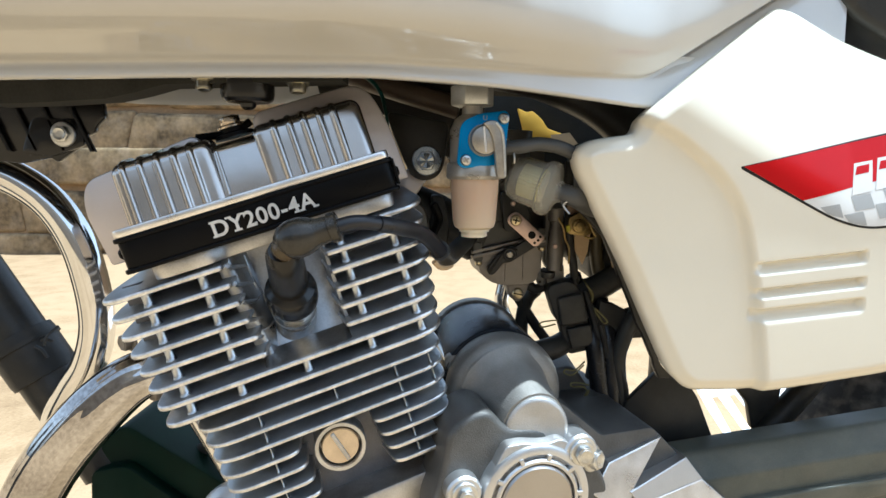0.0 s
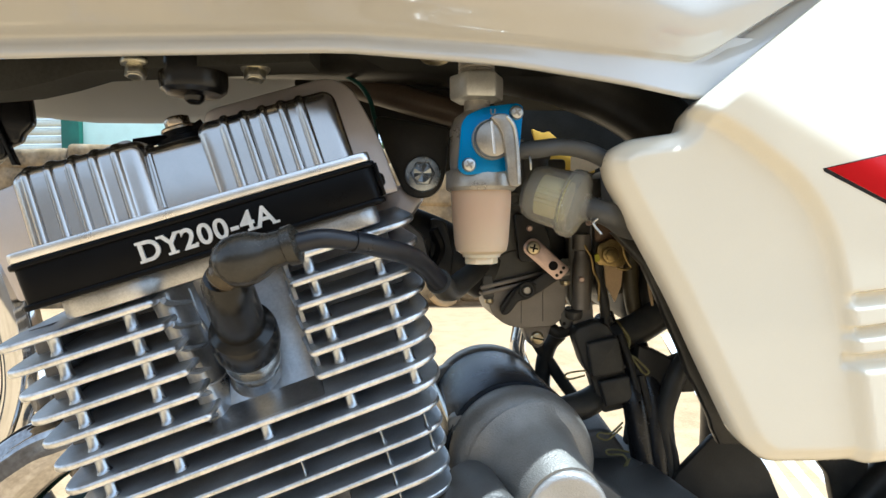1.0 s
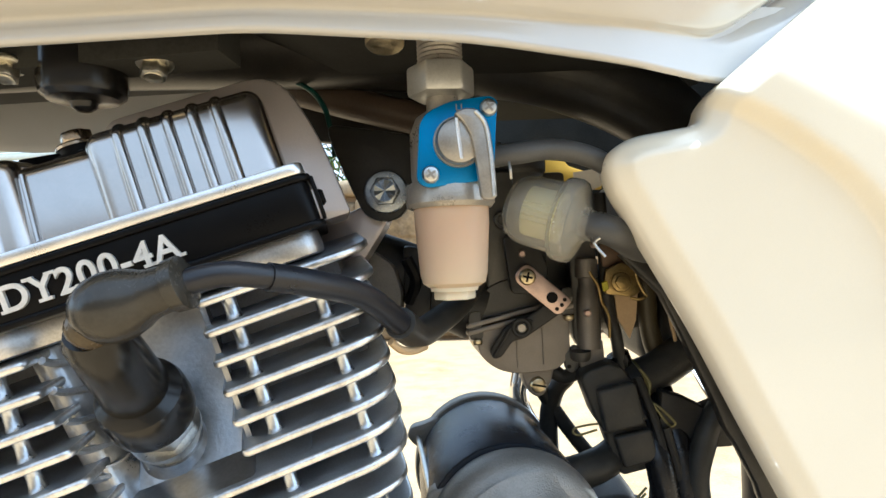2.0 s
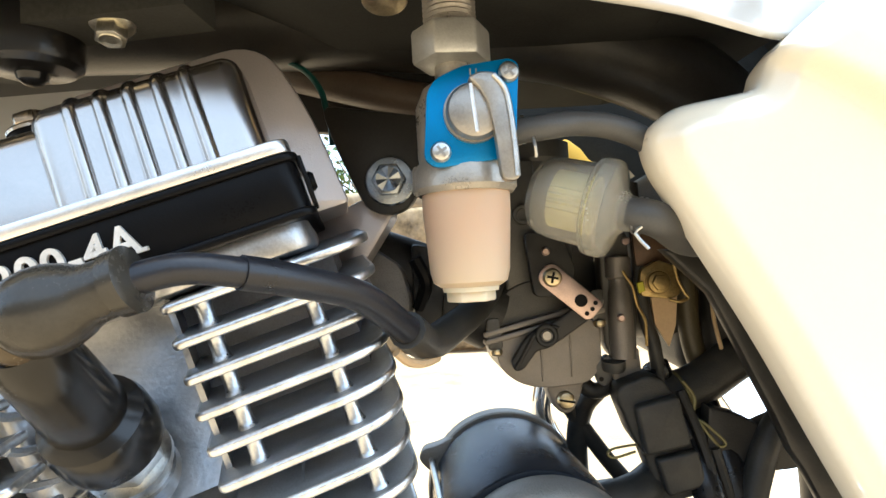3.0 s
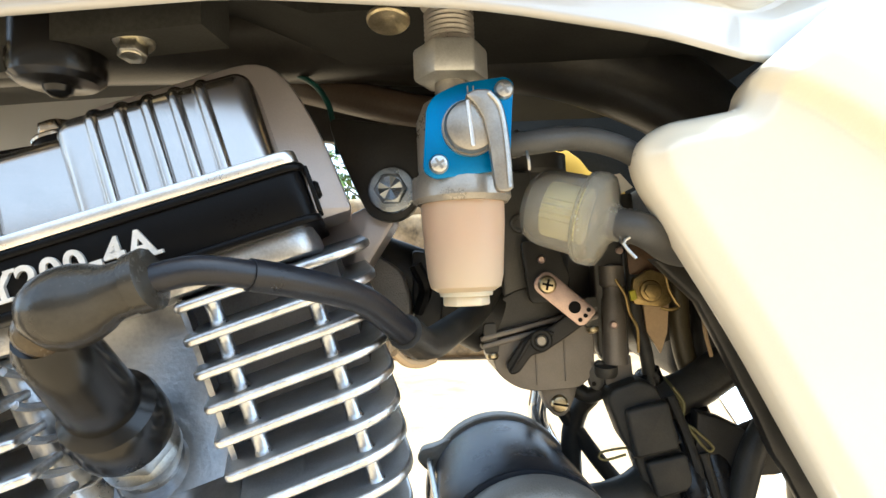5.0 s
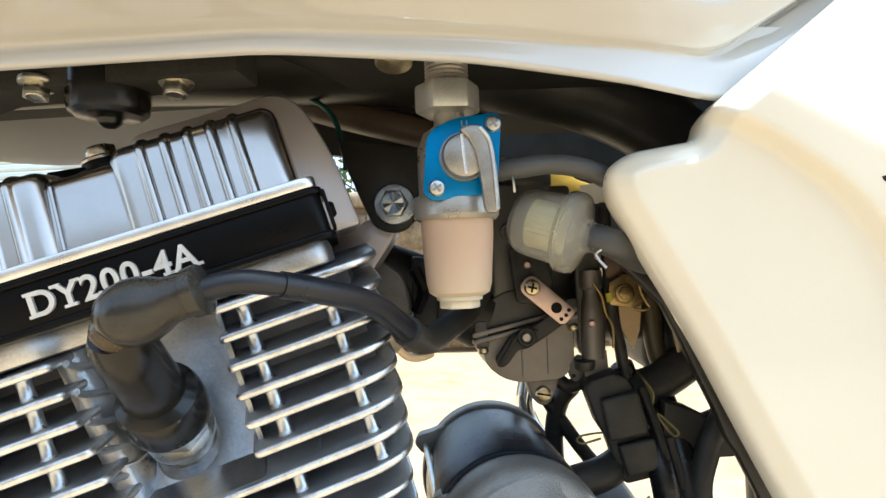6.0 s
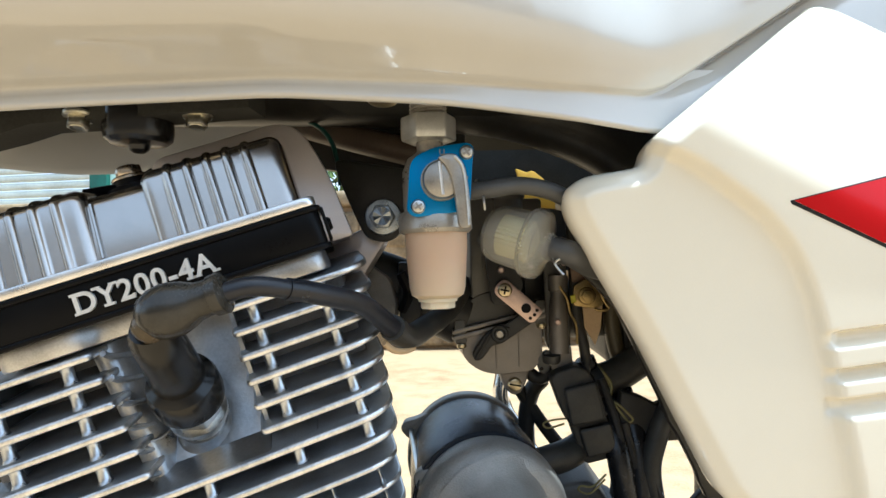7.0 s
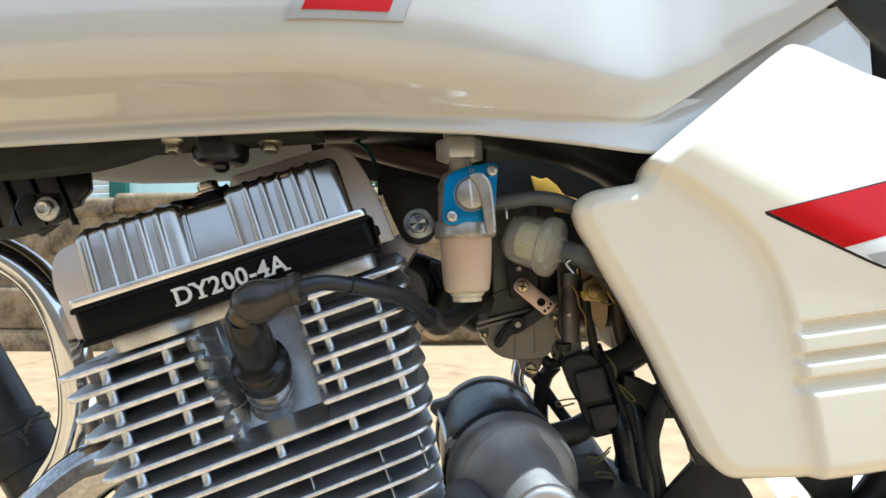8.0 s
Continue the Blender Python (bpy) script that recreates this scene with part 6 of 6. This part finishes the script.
# -- far half of the tank underside --
far_o = [(-0.42, 0.6930), (-0.33, 0.6900), (-0.290, 0.6855), (-0.265, 0.6820), (-0.240, 0.6795), (-0.200, 0.6786), (-0.160, 0.6788), (-0.110, 0.6810), (-0.06, 0.6880), (-0.06, 0.72), (-0.42, 0.72)]
bm = bmesh.new()
ring_a, ring_b, ring_c = [], [], []
for x, z in far_o[:9]:
    ring_a.append(bm.verts.new((x, 0.472, 0.702)))
    ring_b.append(bm.verts.new((x, 0.492, z + 0.0035)))
    ring_c.append(bm.verts.new((x, 0.500, z)))
for i in range(8):
    bm.faces.new((ring_a[i], ring_a[i + 1], ring_b[i + 1], ring_b[i]))
    bm.faces.new((ring_b[i], ring_b[i + 1], ring_c[i + 1], ring_c[i]))
bmesh.ops.solidify(bm, geom=bm.faces[:], thickness=0.003)
# tank paint in a darker grey, with the shade put into the colour
part("tank_far_edge", bm, material("tank_shaded_paint", (0.40, 0.40, 0.385), 0.3, 0.0, 0.05, 2000, 0.0, 20), bike, "pale painted far edge of the tank")

# -- fuel tank --
def lerp_table(table, x):
    if x <= table[0][0]:
        return table[0][1:]
    for a, b in zip(table, table[1:]):
        if x <= b[0]:
            t = (x - a[0]) / (b[0] - a[0])
            return [p + (q - p) * t for p, q in zip(a[1:], b[1:])]
    return table[-1][1:]


# along the bike: x, lower edge y and z, foot of the bulge z, bulge outwards
TANK_LINE = [(-0.50, 0.300, 0.6740, 0.6820, 0.0364), (-0.22, 0.3130, 0.6700, 0.6780, 0.0364), (-0.12, 0.3180, 0.6722, 0.6800, 0.0364), (-0.034, 0.3200, 0.6727, 0.6802, 0.0319), (0.030, 0.3320, 0.6698, 0.6788, 0.0247),
             (0.080, 0.3490, 0.6656, 0.6783, 0.0169), (0.119, 0.3750, 0.6642, 0.6812, 0.0120), (0.1516, 0.3840, 0.6647, 0.7014, 0.0060), (0.1985, 0.3920, 0.6650, 0.7305, 0.0040), (0.287, 0.405, 0.665, 0.785, 0.0040)]
# across: part of the bulge, height above its foot
TANK_SECTION = [(0.0, 0.0), (0.10, 0.0012), (0.30, 0.0045), (0.52, 0.0080), (0.74, 0.0125), (0.90, 0.0185), (0.98, 0.0270), (1.0, 0.0380), (0.97, 0.055), (0.86, 0.080), (0.62, 0.105), (0.2, 0.125), (-0.5, 0.142), (-1.6, 0.15), (-2.6, 0.146), (-3.4, 0.125), (-3.9, 0.09), (-4.05, 0.06), (-3.9, 0.040), (-3.5, 0.028), (-3.15, 0.026)]
sec = curve_points([(a, b, 0) for a, b in TANK_SECTION], 4)


def tank_row(x):
    return [sum(lerp_table(TANK_LINE, x + o)[i] for o in (-0.009, -0.006, -0.003, 0, 0.003, 0.006, 0.009)) / 7 for i in range(4)]


bm = bmesh.new()
xs = lines((-0.50, 0.08, 0.01), (0.08, 0.11, 0.005), (0.11, 0.13, 0.0025), (0.13, 0.245, 0.005))
rows_ = []
for x in xs:
    y0, z0, zb, g = tank_row(x)
    k = smooth_step(0.100, 0.150, x)
    flange = [(y0 + 0.003, z0 + 0.03), (y0 + 0.0028, z0 + 0.001), (y0 + 0.0010, z0 - 0.0004), (y0 - 0.0008, z0 + 0.0006), (y0 - 0.0006, z0 + 0.0020), (y0 + 0.0002, z0 + 0.0045), (y0 + 0.0012 + 0.0022 * k, zb - 0.0024), (y0 + 0.0014 + 0.0052 * k, zb - 0.0009), (y0 + 0.0010 + 0.0058 * k, zb - 0.0001), (y0 + 0.0000 + 0.0026 * k, zb + 0.0005)]
    rows_.append([bm.verts.new((x, p[0], p[1])) for p in flange] + [bm.verts.new((x, y0 - 0.0020 - 0.0015 * k - (g - 0.002) * s.x, zb + 0.0010 + s.y)) for s in sec])
for a, b in zip(rows_, rows_[1:]):
    for i in range(len(a) - 1):
        bm.faces.new((a[i], a[i + 1], b[i + 1], b[i]))
bm.faces.new(rows_[-1])
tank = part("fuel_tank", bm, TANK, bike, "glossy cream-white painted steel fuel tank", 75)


def on_tank(x, z):
    """The tank's skin at x and z."""
    y0, z0, zb, g = tank_row(x)
    for p, q in zip(sec, sec[1:]):
        if zb + p.y <= z <= zb + q.y:
            return y0 - 0.0006 - g * (p.x + (q.x - p.x) * (z - zb - p.y) / (q.y - p.y))
    return y0


for nm, o, lift, mt, lb in (("badge_border", [(-0.0464, 0.7095), (0.0003, 0.7100), (0.0112, 0.7395), (-0.0300, 0.7395)], 0.0004, GREY_FILM, "silver-grey border of the tank badge"),
                            ("badge_field", [(-0.0388, 0.7130), (-0.0051, 0.7134), (0.0036, 0.7370), (-0.0280, 0.7370)], 0.0008, RED, "red field of the tank badge")):
    part(nm, sheet(o, lines((-0.050, 0.016, 0.002)), lines((0.707, 0.742, 0.0016)), lambda x, z, d: on_tank(x, z) - lift, 0.0002), mt, tank, lb)

# -- side panel --
OUT = rounded([(0.1222, 0.6662), (0.1145, 0.6600), (0.1118, 0.6495), (0.0860, 0.6462), (0.0768, 0.6400), (0.0785, 0.6288), (0.0906, 0.6063), (0.1083, 0.5734), (0.1230, 0.5396), (0.1385, 0.5065), (0.1490, 0.4968),
               (0.1890, 0.4974), (0.2650, 0.5106), (0.330, 0.525), (0.400, 0.560), (0.420, 0.640), (0.330, 0.668), (0.2460, 0.7004), (0.2060, 0.7225), (0.1960, 0.7240)],
              [0.003, 0.004, 0.004, 0.006, 0.006, 0.006, 0.02, 0.02, 0.02, 0.006, 0.006, 0.02, 0.02, 0.02, 0.03, 0.03, 0.03, 0.02, 0.006, 0.004], 4)
CREASE = [(0.1040, 0.6660), (0.1150, 0.6572), (0.1310, 0.6480), (0.1445, 0.6375), (0.1570, 0.6265), (0.1678, 0.6118), (0.1748, 0.5945), (0.1800, 0.5680), (0.1846, 0.5380), (0.1884, 0.5080), (0.1910, 0.4850)]
CREASE = [(p.x, p.y) for p in curve_points([(a, b, 0) for a, b in CREASE], 3)]
SLOTS = [(0.5768, 0.5682), (0.5616, 0.5543), (0.5493, 0.5402)]
SLOPE = 0.123


def panel_depth(x, z, d):
    far, q = nearest((x, z), CREASE, False)
    s = far if (x - q[0]) + (z - q[1]) * 0.7 > 0 else -far
    y = 0.3690 - 0.003 * smooth_step(0.60, 0.50, z) - 0.0015 * smooth_step(0.09, 0.15, x) + 0.05 * max(0, x - 0.26)
    y -= 0.0060 * smooth_step(-0.0022, 0.0032, s)
    h = max(0.0, 0.85 * (z - max(0.600, 0.6660 - 0.62 * (x - 0.127))))
    y += 0.30 * h * h / (h + 0.014)
    r = 0.0085
    if d < r:
        y += 0.62 * (r - d) * smooth_step(0.0, 0.0022, r - d) + 1.1 * max(0.0, 0.0016 - d)
    zz = z - SLOPE * (x - 0.181)
    for top, low in SLOTS:
        t = (top - zz) / (top - low)
        if 0.1795 < x < 0.2435 and 0 < t < 1:
            edge = min(1, (x - 0.1795) / 0.007, (0.2435 - x) / 0.002)
            y += 0.0050 * edge * (smooth_step(0, 0.22, t) if t < 0.5 else 1 - smooth_step(0.52, 0.98, t))
    return y


U = lines((0.074, 0.178, 0.0013), (0.178, 0.184, 0.001), (0.184, 0.196, 0.0014), (0.196, 0.240, 0.0018), (0.240, 0.245, 0.001), (0.245, 0.29, 0.0018), (0.29, 0.43, 0.01))
V = []
a = 0.4790
for lo, hi, st in ((0.4400, 0.5275, 0.0015), (0.5275, 0.5650, 0.0008), (0.5650, 0.6700, 0.0016), (0.6700, 0.74, 0.0014)):
    V += [lo + st * i for i in range(int((hi - lo) / st))]
V.append(0.742)
panel = part("side_panel", sheet(OUT, U, V, panel_depth, 0.012, SLOPE), PANEL, bike, "glossy cream-white plastic side panel", 60)


def decal(outline, lift):
    """A thin film that lies on the panel."""
    return sheet(outline, lines((0.162, 0.29, 0.003), (0.29, 0.335, 0.006)), lines((0.590, 0.672, 0.0026)), lambda x, z, d: panel_depth(x, z, 1.0) - lift, 0.00005)


film = [(0.1665, 0.6306), (0.2040, 0.6106), (0.2230, 0.6005), (0.2420, 0.5955), (0.2650, 0.5985), (0.300, 0.610), (0.330, 0.640), (0.330, 0.668), (0.2560, 0.6508)]
film_c = rounded(film, [0, 0.004, 0.01, 0.01, 0.01, 0.02, 0.02, 0, 0.0], 4)
part("decal_outline", decal(film_c, 0.00012), BLACK_FILM, panel, "black edge of the side decal")
inner = [(0.1695, 0.6309), (0.2042, 0.6121), (0.2235, 0.6018), (0.2420, 0.5969), (0.2650, 0.5999), (0.300, 0.612), (0.328, 0.641), (0.328, 0.6665), (0.2560, 0.6498)]
part("decal_white", decal(rounded(inner, [0, 0.004, 0.01, 0.01, 0.01, 0.02, 0.02, 0, 0], 4), 0.00024), WHITE_FILM, panel, "white field of the decal")
part("decal_red", decal([(0.1695, 0.6309), (0.2042, 0.6121), (0.2570, 0.6260), (0.328, 0.645), (0.328, 0.6665), (0.2560, 0.6498)], 0.00036), RED, panel, "glossy red field of the decal")
white = [(0.2042, 0.6121), (0.2570, 0.6260), (0.328, 0.645), (0.328, 0.641), (0.300, 0.612), (0.2650, 0.5999), (0.2420, 0.5969), (0.2235, 0.6018)]
for i in range(-3, 9):
    for j in range(-3, 9):
        x, z = 0.2072 + 0.0137 * i + 0.0178 * j, 0.6095 - 0.0042 * i + 0.0060 * j
        q = [(x - 0.0068, z + 0.0030), (x + 0.0042, z + 0.0050), (x + 0.0068, z - 0.0030), (x - 0.0042, z - 0.0050)]
        if sum(inside(p, white) for p in q) >= 3 and inside((x, z), white) and x < 0.32:
            q = [p if inside(p, white) else nearest(p, white)[1] for p in q]
            part("decal_check", sheet(q, lines((x - 0.009, x + 0.009, 0.0015)), lines((z - 0.009, z + 0.009, 0.0015)), lambda u, v, d: panel_depth(u, v, 1.0) - 0.00036, 0.00005), GREY_FILM, panel)
for i in range(3):
    x, z = 0.2325 + 0.0135 * i, 0.6150 + 0.0032 * i
    q = [(x, z), (x + 0.0115, z + 0.0027), (x + 0.0125, z + 0.0200), (x + 0.0020, z + 0.0180)]
    hole = [(x + 0.0022, z + 0.0115), (x + 0.0100, z + 0.0132), (x + 0.0106, z + 0.0180), (x + 0.0034, z + 0.0163)]
    foot = [(x + 0.0042, z + 0.0028), (x + 0.0062, z + 0.0032), (x + 0.0066, z + 0.0100), (x + 0.0046, z + 0.0096)]
    for nm, o, lift, mt in (("decal_mark", q, 0.00048, WHITE_FILM), ("mark_window", hole, 0.0006, RED), ("mark_slot", foot, 0.0006, RED)):
        us, vs = [p[0] for p in o], [p[1] for p in o]
        part(nm, sheet(o, lines((min(us), max(us), 0.002)), lines((min(vs), max(vs), 0.002)), lambda u, v, d: panel_depth(u, v, 1.0) - lift, 0.00005), mt, panel)

# -- seat edge and wheels --
part("seat", prism(rounded([(0.2190, 0.7530), (0.2290, 0.7410), (0.2520, 0.7185), (0.2900, 0.6970), (0.40, 0.68), (0.62, 0.71), (0.62, 0.80), (0.217, 0.80)], 0.008), 0.398, 0.62, Matrix(), bevel=0.012, segs=3), PLASTIC, bike, "black vinyl seat")
for cx, nm in ((-0.70, "front_wheel"), (0.68, "rear_wheel")):
    c = BIKE @ Vector((cx, 0.0, 0.30))
    ax = BIKE.to_3x3() @ Vector((0, 1, 0))
    prof = [(0.235, -0.035), (0.262, -0.046), (0.285, -0.036), (0.298, -0.018), (0.300, 0.0), (0.298, 0.018), (0.285, 0.036), (0.262, 0.046), (0.235, 0.035)]
    wheel = part(nm, lathe(prof + [prof[0]], axis(c, ax), 56), TYRE, bike, "dusty black road tyre on a spoked wheel")
    bm = lathe([(0.225, -0.030), (0.236, -0.034), (0.236, 0.034), (0.225, 0.030), (0.225, -0.030)], axis(c, ax), 56)
    lathe([(0, -0.05), (0.03, -0.05), (0.03, 0.05), (0, 0.05)], axis(c, ax), 20, bm)
    am = axis(c, ax)
    for i in range(18):
        a = 2 * math.pi * i / 18
        s = 0.03 if i % 2 else -0.03
        tube([am @ Vector((0.03 * math.cos(a), 0.03 * math.sin(a), s)), am @ Vector((0.23 * math.cos(a + 0.2), 0.23 * math.sin(a + 0.2), 0))], 0.0018, 6, 1, bm=bm)
    part("rim", bm, CHROME, wheel)
part("fork_leg", tube([BIKE @ Vector((-0.70, -0.085, 0.30)), BIKE @ Vector((-0.60, -0.085, 0.55)), BIKE @ Vector((-0.50, -0.085, 0.80))], 0.02, 14, 2), CHROME, bike)
part("swingarm", tube([BIKE @ Vector((0.20, -0.02, 0.33)), BIKE @ Vector((0.45, -0.07, 0.31)), BIKE @ Vector((0.68, -0.07, 0.30))], 0.018, 14, 3), FRAME_BLACK, bike)
